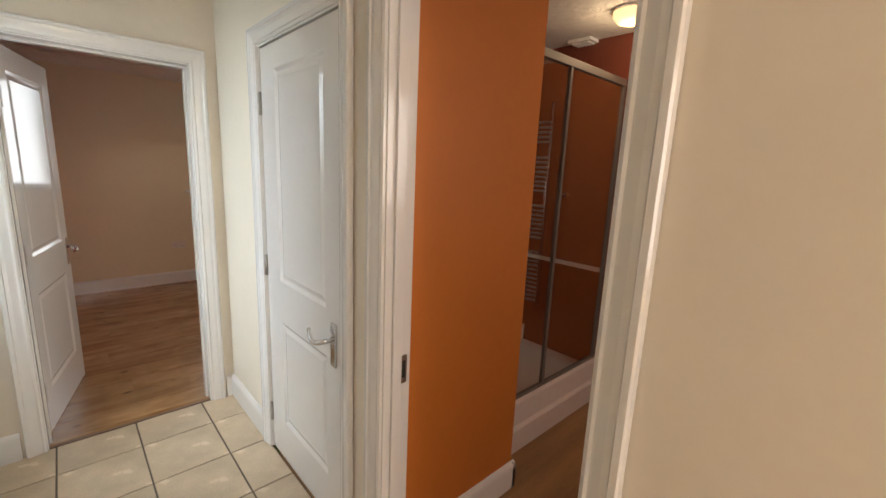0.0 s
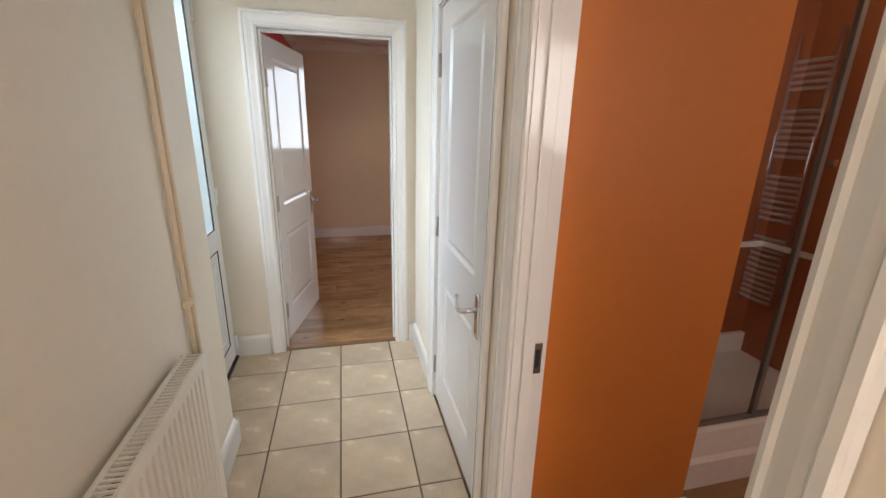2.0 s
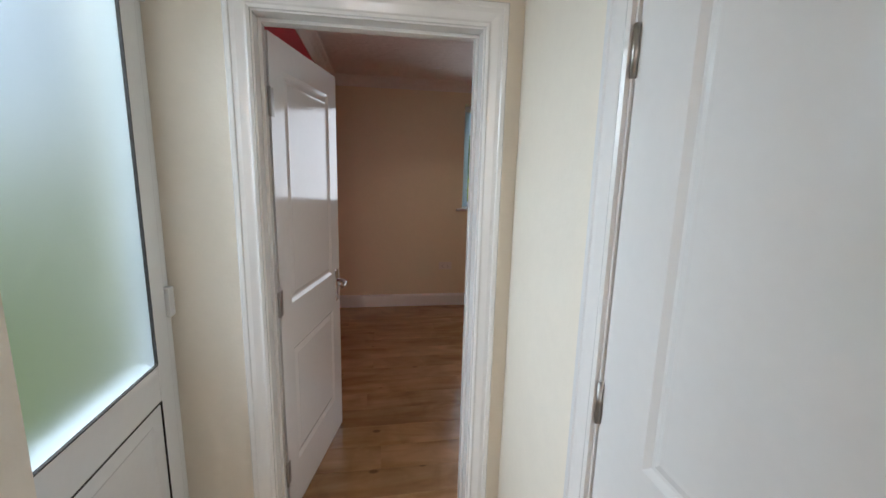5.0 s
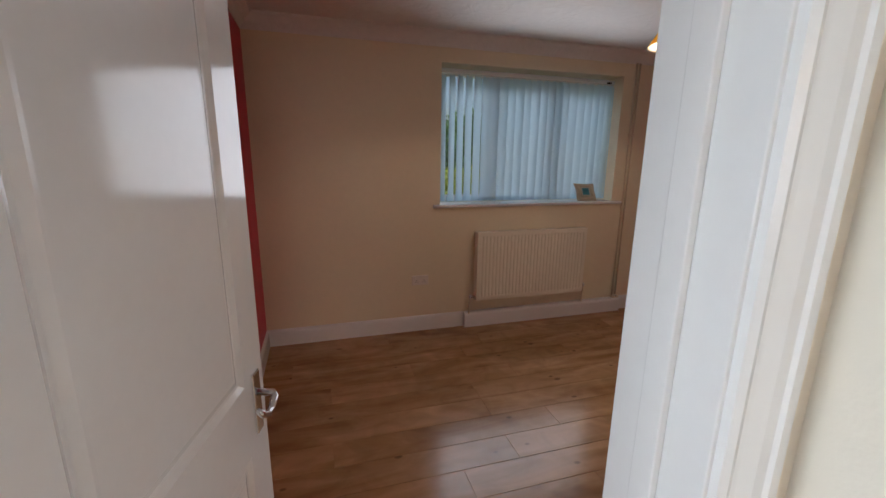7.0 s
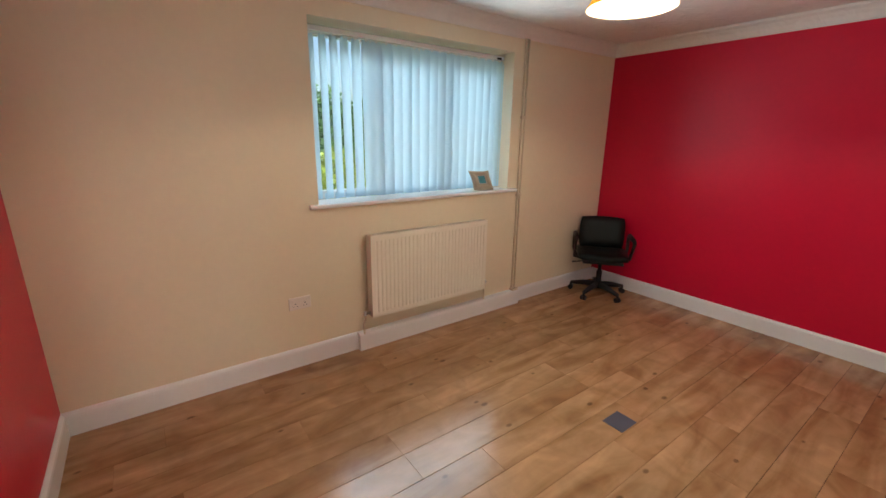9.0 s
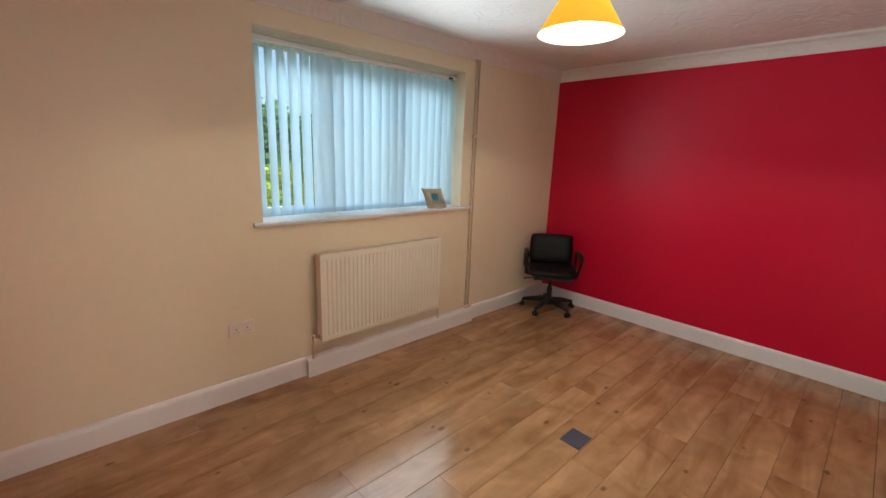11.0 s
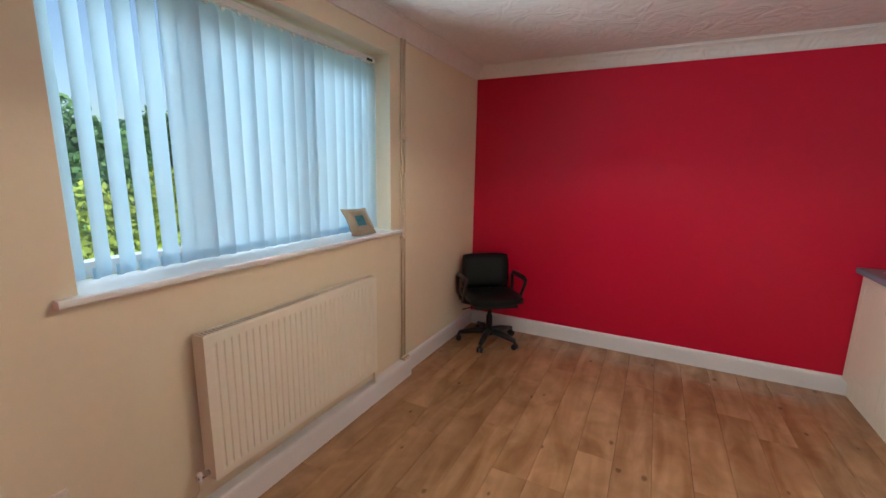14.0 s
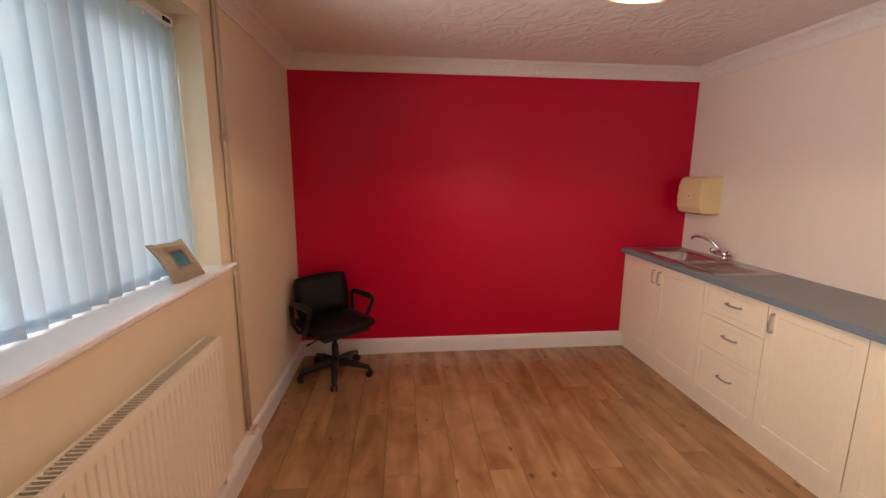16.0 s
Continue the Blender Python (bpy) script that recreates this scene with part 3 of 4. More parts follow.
# ---- hall things ----
def radiator(m, length, z0, z1, deep, label, paint, rib):
    """Local x along the wall, y=0 at the front face, +y to the wall, z up."""
    r = thing("radiator", m, label, "radiator")
    pitch, n = 0.0333, int((length - 0.05) / 0.0333)
    x0 = (length - n * pitch) / 2
    bm = bmesh.new()
    cols = [(0, 0.004), (0.006, 0.0)]
    for k in range(n):
        a = x0 + k * pitch
        cols += [(a + 0.008, 0.0), (a + 0.012, rib), (a + 0.0213, rib), (a + 0.0253, 0.0)]
    cols += [(length - 0.006, 0.0), (length, 0.004)]
    rows = []
    for z, k in ((z0, 0), (z0 + 0.03, 0), (z0 + 0.045, 1), (z1 - 0.05, 1), (z1 - 0.035, 0), (z1 - 0.006, 0), (z1, 0.5)):
        rows.append([bm.verts.new((x, (d if 0 < i < len(cols) - 1 else 0) * (k if k != 0.5 else 0) + (0.004 if k == 0.5 else 0), z)) for i, (x, d) in enumerate(cols)])
    for a, b in zip(rows, rows[1:]):
        for i in range(len(cols) - 1):
            bm.faces.new((a[i], a[i + 1], b[i + 1], b[i]))
    part("front_panel", bm, paint, r, "ribbed enamel front panel")
    part("rear_panel", boxes((0.004, length - 0.004, deep - 0.012, deep, z0, z1 - 0.004), bevel=0.003), paint, r)
    part("inner_panel", boxes((0.006, length - 0.006, 0.013, 0.019, z0 + 0.01, z1 - 0.025)), paint, r)
    for x in (0, length - 0.006):
        part("side_cover", boxes((x, x + 0.006, 0.003, deep, z0 + 0.004, z1 - 0.002), bevel=0.0015), paint, r)
    g = part("top_grille", boxes((0.006, length - 0.006, 0.006, 0.012, z1 - 0.008, z1 + 0.001), (0.006, length - 0.006, deep - 0.018, deep - 0.012, z1 - 0.008, z1 + 0.001)), paint, r)
    bm = boxes((0.005, 0.0095, 0.0125, deep - 0.0185, z1 - 0.008, z1))
    me = bpy.data.meshes.new("slat")
    bm.to_mesh(me), bm.free()
    me.materials.append(paint)
    for k in range(int((length - 0.02) / 0.0155)):
        s = new("slat", me)
        s.parent, s.location = g, (0.006 + k * 0.0155, 0, 0)
    # added dark box in the hollow, its colour stands for the shade inside
    part("shade_core", boxes((0.01, length - 0.01, 0.02, deep - 0.014, z0 + 0.02, z1 - 0.04)), DARKGAP, r)
    return r


def valve(parent, x, y, z, side, down, label):
    v = part("valve", tube([(x, y, z), (x + side * 0.035, y, z), (x + side * 0.05, y, z)], [0.010, 0.011, 0.009], 12), CHROME, parent, label, smooth=True)
    part("valve_cap", tube([(x + side * 0.04, y, z - 0.012), (x + side * 0.04, y, z + 0.018)], [0.012, 0.010], 12), UPVC, v)
    part("pipe_tail", tube([(x + side * 0.04, y, z - 0.005), (x + side * 0.04, y, z - 0.05), (x + side * 0.045, y + 0.015, z - 0.08), (x + side * 0.045, y + 0.015, down)], 0.0075, 10), PIPE, v, smooth=True)


# local x -> along +y from its near end
hr = radiator(pose(-0.158, 0.45, 0, 0, 0, 90), 1.035, 0.15, 0.752, 0.072, "white ribbed panel radiator on the hall wall", HALLRAD, 0.011)
for x in (0.2, 0.8):
    part("wall_bracket", boxes((x, x + 0.03, 0.072, 0.0925, 0.25, 0.65)), HALLRAD, hr)
valve(hr, 1.035, 0.04, 0.20, 1, 0.003, "chrome radiator valve")


def pipe_pair(m, gap, z0, z1, clips, label):
    p = thing("pipe_pair", m, label, "pipe")
    for x in (-gap / 2, gap / 2):
        part("pipe", tube([(x, 0, z0), (x, 0, (z0 + z1) / 2), (x, 0, z1)], 0.0085, 10), PIPE, p, smooth=True)
    for z in clips:
        part("pipe_clip", boxes((-gap / 2 - 0.011, gap / 2 + 0.011, -0.011, 0.012, z - 0.012, z + 0.012), bevel=0.003), PIPE, p)
    return p


pipe_pair(pose(-0.236, 1.638, 0, 0, 0, 90), 0.042, 0.137, HALL_H, (0.87,), "two cream painted heating pipes running up the hall wall")
pipe_pair(pose(3.045, WY - 0.013, 0), 0.036, 0.13, ROOM_H - 0.095, (1.05, 1.72), "two cream painted heating pipes beside the window")
pf = thing("pipe_collar", pose(3.045, WY - 0.02, 0.145), "small slotted pipe cover on the skirting", "pipe collar")
part("cover", boxes((-0.035, 0.035, -0.028, 0.018, -0.01, 0.012), bevel=0.003), PIPE, pf)
for x in (-0.02, 0.0, 0.02):
    part("slot", boxes((x - 0.004, x + 0.004, -0.026, -0.0165, 0.0115, 0.0135)), DARKGAP, pf)

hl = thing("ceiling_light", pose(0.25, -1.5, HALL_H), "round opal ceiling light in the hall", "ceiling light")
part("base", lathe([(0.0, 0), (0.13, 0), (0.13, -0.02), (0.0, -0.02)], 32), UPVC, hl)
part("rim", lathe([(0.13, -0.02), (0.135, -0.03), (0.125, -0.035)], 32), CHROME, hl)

# ---- bathroom things ----
tr = thing("shower_tray", pose(0, 0, 0), "white acrylic shower tray on a raised plinth", "shower tray")
part("plinth", extrude_profile([(1.27, 0), (1.27, 0.13), (1.285, 0.15), (1.30, 0.26), (1.31, 0.275), (1.36, 0.275), (1.36, 0)], 1.127, pose(1.512, 0, 0)), TRAY, tr)
part("tray_floor", boxes((1.512, 2.639, 1.36, 1.949, 0, 0.20)), TRAY, tr)
part("upstand", boxes((1.512, 2.639, 1.92, 1.949, 0.20, 0.32), bevel=0.004), TRAY, tr)
en = thing("shower_screen", pose(0, 0, 0), "framed glass shower screen with sliding door", "shower screen")
for x in (1.525, 2.012, 2.61):
    part("post", boxes((x - 0.011, x + 0.011, 1.318, 1.342, 0.275, 2.02), bevel=0.002), SATIN, en, "slim metal post")
part("top_rail", boxes((1.514, 2.621, 1.315, 1.345, 2.02, 2.06), bevel=0.003), SATIN, en)
part("bottom_rail", boxes((1.514, 2.621, 1.318, 1.342, 0.275, 0.293)), SATIN, en)
for a, b in ((1.533, 2.004), (2.020, 2.602)):
    gp = part("pane", boxes((a, b, 1.327, 1.333, 0.293, 2.02)), SHOWER, en, "clear glass pane")
    gp.visible_shadow = False
part("knob", tube([(2.05, 1.327, 1.38), (2.05, 1.30, 1.38)], [0.008, 0.014], 12), CHROME, en, "small chrome door knob")
dr = structure("trim", boxes((1.511, 2.64, 1.938, 1.949, 0.86, 0.89), (2.627, 2.639, 1.36, 1.938, 0.86, 0.89)), TRAY)
th = thing("towel_rail", pose(2.90, 0.55, 0), "ladder towel rail in four groups of bars, whitened for glints", "towel rail")
for y in (-0.11, 0.11):
    part("upright", tube([(0, y, 0.40), (0, y, 2.03)], 0.016, 12), CHROME, th, smooth=True)
    for z in (0.5, 1.9):
        part("bracket", tube([(0, y, z), (0.049, y, z)], 0.012, 10), CHROME, th)
zz = 0.44
for count in (12, 8, 8, 5):
    for k in range(count):
        # white colour on the bars stands in for bright glints on chrome
        part("bar", tube([(-0.004, -0.11, zz), (-0.018, 0, zz), (-0.004, 0.11, zz)], 0.0105, 10), UPVC, th, smooth=True)
        zz += 0.037
    zz += 0.085
bl = thing("bathroom_light", pose(2.3, 1.18, BATH_H), "round ceiling light with a warm opal glass bowl", "ceiling light")
part("base", lathe([(0, 0), (0.10, 0), (0.10, -0.015), (0.0, -0.015)], 28), CHROME, bl)
part("bowl", lathe([(0.095, -0.015), (0.092, -0.035), (0.07, -0.06), (0.035, -0.072), (0.0, -0.075)], 28), BOWL, bl, "glowing opal glass bowl", smooth=True)
vt = thing("extractor_vent", pose(2.62, 1.62, BATH_H), "square white extractor vent on the ceiling", "vent")
part("housing", boxes((-0.08, 0.08, -0.08, 0.08, -0.02, 0), bevel=0.005), UPVC, vt)
for k in range(5):
    part("slat", boxes((-0.06, 0.06, -0.055 + k * 0.025, -0.043 + k * 0.025, -0.027, -0.02)), UPVC, vt)
th2 = thing("shower_valve", pose(2.05, 1.949, 0.80), "chrome bar shower valve", "shower valve")
part("bar", tube([(-0.12, -0.05, 0), (0.12, -0.05, 0)], 0.02, 14), CHROME, th2, smooth=True)
for x in (-0.075, 0.075):
    part("elbow", tube([(x, 0, 0), (x, -0.05, 0)], 0.013, 10), CHROME, th2)

# ---- red room: window ----
wf = thing("window_1", pose(0, 0, 0), "white plastic window with two casements behind a vertical blind", "window", kind="structure")
for r in ((1.204, 1.264, 6.04, 6.10, 1.112, 2.226), (2.85, 2.91, 6.04, 6.10, 1.112, 2.226), (1.264, 2.85, 6.04, 6.10, 2.166, 2.226), (1.264, 2.85, 6.04, 6.10, 1.112, 1.17), (1.70, 1.77, 6.04, 6.10, 1.17, 2.166), (2.28, 2.35, 6.04, 6.10, 1.17, 2.166)):
    part("window_frame", boxes(r, bevel=0.004), UPVC, wf)
for a, b in ((1.264, 1.70), (1.77, 2.28), (2.35, 2.85)):
    p = part("pane", boxes((a, b, 6.066, 6.072, 1.17, 2.166)), CLEAR, wf, "clear glass pane")
    p.visible_shadow = False
bm = boxes((1.204, 2.910, WY - 0.001, 6.04, 1.084, 1.111))
bmesh.ops.delete(bm, geom=[f for f in bm.faces if abs(f.calc_center_median().y - WY + 0.001) < 1e-4], context="FACES_ONLY")
sweep(bm, range(7), [[(x, WY - 0.001 + d, z) for d, z in ((0, 1.084), (-0.03, 1.084), (-0.036, 1.089), (-0.038, 1.0975), (-0.036, 1.106), (-0.03, 1.111), (0, 1.111))] for x in (1.14, 3.0)])
part("window_sill", bm, GLOSS, wf, "white gloss window board with a rounded nose")

bd = thing("vertical_blind", pose(0, 0, 0), "pale vertical blind, half turned, with a few gaps", "blind")
part("head_rail", boxes((1.215, 2.90, 5.945, 5.985, 2.170, 2.200), bevel=0.004), UPVC, bd)
part("rail_clip", boxes((2.815, 2.86, 5.936, 5.945, 2.172, 2.186)), DARKGAP, bd, "dark end clip")


def vane_mesh():
    bm = bmesh.new()
    rows = []
    for z in (1.122, 1.165, 1.168, 1.7, 2.13, 2.165):
        row = []
        for k in range(7):
            u = k / 6 - 0.5
            wdt = 0.089 if z < 2.15 else 0.062
            row.append(bm.verts.new((u * wdt, 0.010 * math.cos(u * math.pi), z)))
        rows.append(row)
    for a, b in zip(rows, rows[1:]):
        for i in range(6):
            bm.faces.new((a[i], a[i + 1], b[i + 1], b[i]))
    me = bpy.data.meshes.new("vane")
    bm.to_mesh(me), bm.free()
    for p in me.polygons:
        p.use_smooth = True
    me.materials.append(VANE)
    return me


vm = vane_mesh()
wb = boxes((-0.043, 0.043, 0.0, 0.0025, 1.124, 1.163))
wme = bpy.data.meshes.new("weight")
wb.to_mesh(wme), wb.free()
wme.materials.append(VANE)
NV = 22
for k in range(NV):
    x = 1.255 + k * (2.865 - 1.255) / (NV - 1)
    a = 43 - 5 * k if k < 6 else -22 + random.uniform(-7, 7)
    v = new("vane", vm)
    v.parent, v.matrix_basis = bd, pose(x, 5.965, 0, 0, random.uniform(-0.25, 0.25), a)
    wgt = new("weight", wme)
    wgt.parent, wgt.location = v, (0, 0.0115, 0)
    part("hanger", boxes((x - 0.008, x + 0.008, 5.962, 5.968, 2.155, 2.172)), UPVC, bd)
part("bead_chain", tube([(2.885, 5.95, 2.17), (2.887, 5.952, 1.5), (2.885, 5.955, 1.14)], 0.0018, 6), UPVC, bd)

# picture frame on the sill: a square of folded shell petals, leaning
pfm = thing("photo_frame", pose(2.65, 5.852, 1.112, -32, 0, -9), "small beige shell photo frame with a teal picture", "picture frame")
bm = bmesh.new()
outer = [(-0.098, 0.008), (-0.035, 0.0), (0.035, 0.004), (0.100, 0.006), (0.092, 0.06), (0.09, 0.125), (0.100, 0.188), (0.035, 0.176), (-0.035, 0.18), (-0.102, 0.190), (-0.09, 0.125), (-0.092, 0.06)]
inner = [(-0.036, 0.058), (-0.013, 0.058), (0.013, 0.058), (0.036, 0.058), (0.036, 0.082), (0.036, 0.108), (0.036, 0.132), (0.013, 0.132), (-0.013, 0.132), (-0.036, 0.132), (-0.036, 0.108), (-0.036, 0.082)]
ro = [bm.verts.new((x, -0.004 if i % 3 else 0.004, z)) for i, (x, z) in enumerate(outer)]
rm = [bm.verts.new(((a + c) / 2, -0.014 if i % 3 else -0.008, (b + d) / 2)) for i, ((a, b), (c, d)) in enumerate(zip(outer, inner))]
ri = [bm.verts.new((x, -0.010, z)) for x, z in inner]
rb = [bm.verts.new((x, 0.008, z)) for x, z in outer]
for A, B in ((ro, rm), (rm, ri), (rb, ro)):
    for i in range(12):
        bm.faces.new((A[i], A[(i + 1) % 12], B[(i + 1) % 12], B[i]))
bm.faces.new(rb)
part("surround", bm, SHELL, pfm)
part("photo", boxes((-0.036, 0.036, -0.0085, -0.004, 0.058, 0.132)), PHOTO, pfm, "teal printed picture")
part("inner_rim", boxes((-0.040, -0.034, -0.013, -0.008, 0.054, 0.136), (0.034, 0.040, -0.013, -0.008, 0.054, 0.136), (-0.034, 0.034, -0.013, -0.008, 0.054, 0.060), (-0.034, 0.034, -0.013, -0.008, 0.130, 0.136)), HINGE, pfm, "grey metal rim")
part("easel_leg", boxes((-0.02, 0.02, 0.008, 0.012, 0.02, 0.13)), DARKGAP, pfm)

rr = radiator(pose(1.515, 5.735, 0), 1.085, 0.262, 0.878, 0.075, "cream ribbed panel radiator under the window", RADW, 0.005)
for x in (0.15, 0.90):
    part("wall_bracket", boxes((x, x + 0.03, 0.075, 0.1045, 0.30, 0.80)), RADW, rr)
valve(rr, 0.0, 0.045, 0.29, -1, 0.003, "chrome radiator valve")
valve(rr, 1.085, 0.045, 0.31, 1, 0.137, "chrome radiator valve")
so = thing("wall_socket", pose(1.03, WY, 0.462), "cream double wall socket", "socket")
part("face_plate", boxes((-0.073, 0.073, -0.011, 0, -0.043, 0.043), bevel=0.004), SOCKET, so)
for s in (-1, 1):
    part("switch", boxes((s * 0.045 - 0.007, s * 0.045 + 0.007, -0.015, -0.010, 0.012, 0.032), bevel=0.0015), SOCKET, so)
    part("pin_holes", boxes((s * 0.032 - 0.003, s * 0.032 + 0.003, -0.0115, -0.0105, -0.004, 0.004), (s * 0.032 - 0.014, s * 0.032 - 0.008, -0.0115, -0.0105, -0.020, -0.016), (s * 0.032 + 0.008, s * 0.032 + 0.014, -0.0115, -0.0105, -0.020, -0.016)), DARKGAP, so)
fp = thing("floor_plate", pose(2.293, 4.222, 0.0), "small grey metal floor socket cover", "floor plate")
part("cover", boxes((-0.068, 0.068, -0.055, 0.055, -0.001, 0.004), bevel=0.001), PLATE, fp)
part("rim", boxes((-0.074, -0.0685, -0.061, 0.061, -0.001, 0.003), (0.0685, 0.074, -0.061, 0.061, -0.001, 0.003), (-0.0685, 0.0685, -0.061, -0.0555, -0.001, 0.003), (-0.0685, 0.0685, 0.0555, 0.061, -0.001, 0.003)), PLATE, fp)

# pendant lamp
pl = thing("pendant_lamp", pose(2.0, 4.28, ROOM_H), "mustard yellow cone pendant lamp, lit", "pendant lamp")
part("ceiling_rose", lathe([(0.0, 0), (0.045, 0), (0.045, -0.012), (0.02, -0.028), (0.0, -0.03)], 24), UPVC, pl, smooth=True)
part("flex", tube([(0, 0, -0.025), (0, 0, -0.17)], 0.003, 8), UPVC, pl)
part("lamp_holder", lathe([(0.0, -0.165), (0.014, -0.165), (0.018, -0.20), (0.018, -0.245), (0.0, -0.245)], 16), UPVC, pl)
sh = part("shade", lathe([(0.058, -0.175), (0.116, -0.27), (0.176, -0.368)], 56), SHADE, pl, "mustard yellow cone shade", smooth=True)
part("lining", lathe([(0.056, -0.1755), (0.114, -0.27), (0.1735, -0.3675)], 56), SHADEIN, sh, "white lining", smooth=True)
part("bulb", lathe([(0.012, -0.246), (0.02, -0.256), (0.029, -0.28), (0.026, -0.30), (0.014, -0.315), (0, -0.318)], 20), BULB, pl, "lit bulb", smooth=True)

# ---- chair ----
ch = thing("office_chair", pose(3.955, 5.50, 0, 0, 0, -50), "black leatherette swivel office chair with armrests", "chair")
# local: the sitter looks along -y
def cushion(w, d, h, z, bow, m):
    bm = bmesh.new()
    add_box(bm, -w / 2, w / 2, -d / 2, d / 2, 0, h)
    bmesh.ops.subdivide_edges(bm, edges=bm.edges[:], cuts=5, use_grid_fill=True)
    for v in bm.verts:
        x, y = v.co.x / (w / 2), v.co.y / (d / 2)
        n = (abs(x) ** 4 + abs(y) ** 4) ** 0.25
        s = 1 if n < 1e-4 else min(1.0, max(abs(x), abs(y)) / n * 1.0)
        k = 0.55 + 0.45 * s
        v.co.x *= k if abs(x) > 0.5 and abs(y) > 0.5 else 1
        v.co.y *= k if abs(x) > 0.5 and abs(y) > 0.5 else 1
        e = max(abs(x), abs(y)) ** 6
        zc = (v.co.z / h - 0.5)
        v.co.z = h / 2 + zc * h * (1 - 0.55 * e) + bow * x * x
    bmesh.ops.transform(bm, matrix=m, verts=bm.verts)
    return bm


part("seat", cushion(0.47, 0.45, 0.085, 0, 0.012, pose(0, -0.02, 0.385)), LEATHER, ch, "padded black seat", smooth=True)
part("seat_pan", boxes((-0.19, 0.19, -0.19, 0.17, 0.365, 0.392), bevel=0.008), BLACKPL, ch)
part("backrest", cushion(0.44, 0.33, 0.08, 0, 0.04, pose(0, 0.235, 0.605, 82, 0, 0)), LEATHER, ch, "padded black backrest", smooth=True)
part("back_shell", cushion(0.41, 0.30, 0.03, 0, 0.035, pose(0, 0.252, 0.605, 82, 0, 0)), BLACKPL, ch, smooth=True)
part("back_bracket", tube([(0, 0.10, 0.36), (0, 0.23, 0.37), (0, 0.285, 0.45), (0, 0.28, 0.61)], [0.02, 0.022, 0.02, 0.02], 10), BLACKPL, ch, smooth=True)
for s in (-1, 1):
    a = part("armrest", tube([(s * 0.19, -0.02, 0.375), (s * 0.262, -0.04, 0.40), (s * 0.268, -0.13, 0.565), (s * 0.266, -0.14, 0.595), (s * 0.262, -0.11, 0.61), (s * 0.262, 0.10, 0.61), (s * 0.262, 0.15, 0.58), (s * 0.262, 0.14, 0.44), (s * 0.24, 0.10, 0.385), (s * 0.19, 0.06, 0.375)],
                              [0.015, 0.015, 0.015, 0.017, 0.022, 0.022, 0.017, 0.015, 0.015, 0.015], 10), BLACKPL, ch, "black plastic loop armrest", smooth=True)
part("lever", tube([(-0.10, -0.05, 0.365), (-0.24, -0.09, 0.355), (-0.28, -0.10, 0.352)], [0.005, 0.005, 0.009], 8), BLACKPL, ch)
part("gas_column", tube([(0, 0, 0.10), (0, 0, 0.25), (0, 0, 0.251), (0, 0, 0.37)], [0.028, 0.027, 0.018, 0.018], 16), BLACKPL, ch, smooth=True)
part("hub", lathe([(0, 0.075), (0.05, 0.075), (0.05, 0.115), (0.035, 0.135), (0, 0.135)], 24), BLACKPL, ch)
for k in range(5):
    a = math.radians(72 * k + 20)
    ca, sa = math.cos(a), math.sin(a)
    lg = part("leg", tube([(0.035 * ca, 0.035 * sa, 0.105), (0.15 * ca, 0.15 * sa, 0.098), (0.27 * ca, 0.27 * sa, 0.075)], [0.03, 0.026, 0.018], 10), BLACKPL, ch, smooth=True)
    cs = part("castor", tube([(0.27 * ca, 0.27 * sa, 0.075), (0.27 * ca, 0.27 * sa, 0.045)], [0.011, 0.012], 10), BLACKPL, lg)
    for s in (-1, 1):
        part("castor_wheel", tube([(0.27 * ca - sa * s * 0.008, 0.27 * sa + ca * s * 0.008, 0.026), (0.27 * ca - sa * s * 0.024, 0.27 * sa + ca * s * 0.024, 0.026)], [0.026, 0.024], 18), BLACKPL, lg)

# ---- kitchen run ----
FY = 2.985


def front(parent, name, x0, x1, z0, z1, frame):
    g = 0.002
    w, h = x1 - x0 - 2 * g, z1 - z0 - 2 * g
    m = Matrix.Translation((x1 - g, FY, z0 + g)) @ pose(0, 0, 0, 0, 0, 180)
    return part(name, panel_slab(w, h, 0.018, (frame, w - frame), [(frame, h - frame)], [(0.002, 0.0005), (0.006, 0.003), (0.010, 0.003)], both=False), UNIT, parent, m=m)


def unit(x0, x1, label, fronts):
    u = thing("base_unit", pose(0, 0, 0), label, "kitchen unit", "kitchen base units")
    part("carcass", boxes((x0 + 0.001, x0 + 0.017, CY + 0.02, FY - 0.02, 0.12, 0.879), (x1 - 0.017, x1 - 0.001, CY + 0.02, FY - 0.02, 0.12, 0.879), (x0 + 0.017, x1 - 0.017, CY + 0.02, FY - 0.02, 0.12, 0.136),
                          (x0 + 0.017, x1 - 0.017, CY + 0.02, CY + 0.03, 0.136, 0.879)), UNIT, u)
    # added near-black sheet: the shade seen between the fronts, put in as colour
    part("gap_shade_sheet", boxes((x0 + 0.017, x1 - 0.017, FY - 0.026, FY - 0.0205, 0.136, 0.872)), DARKGAP, u)
    for kind, a, b, c, d, hx, hz, up in fronts:
        f = front(u, kind, a, b, c, d, 0.055 if up else 0.035)
        h = thing_handle(u, f, hx, hz, up)
    return u


def thing_handle(u, f, hx, hz, up):
    c = Vector((hx, FY, hz))
    d = Vector((0, 0, 1)) if up else Vector((1, 0, 0))
    o = Vector((0, 1, 0))
    inv = f.matrix_basis.inverted()
    pts = [inv @ p for p in (c - d * 0.05, c - d * 0.05 + o * 0.022, c - d * 0.04 + o * 0.028, c + o * 0.031, c + d * 0.04 + o * 0.028, c + d * 0.05 + o * 0.022, c + d * 0.05)]
    return part("handle", tube(pts, 0.0055, 10), STEEL, f, "brushed metal bow handle", smooth=True)


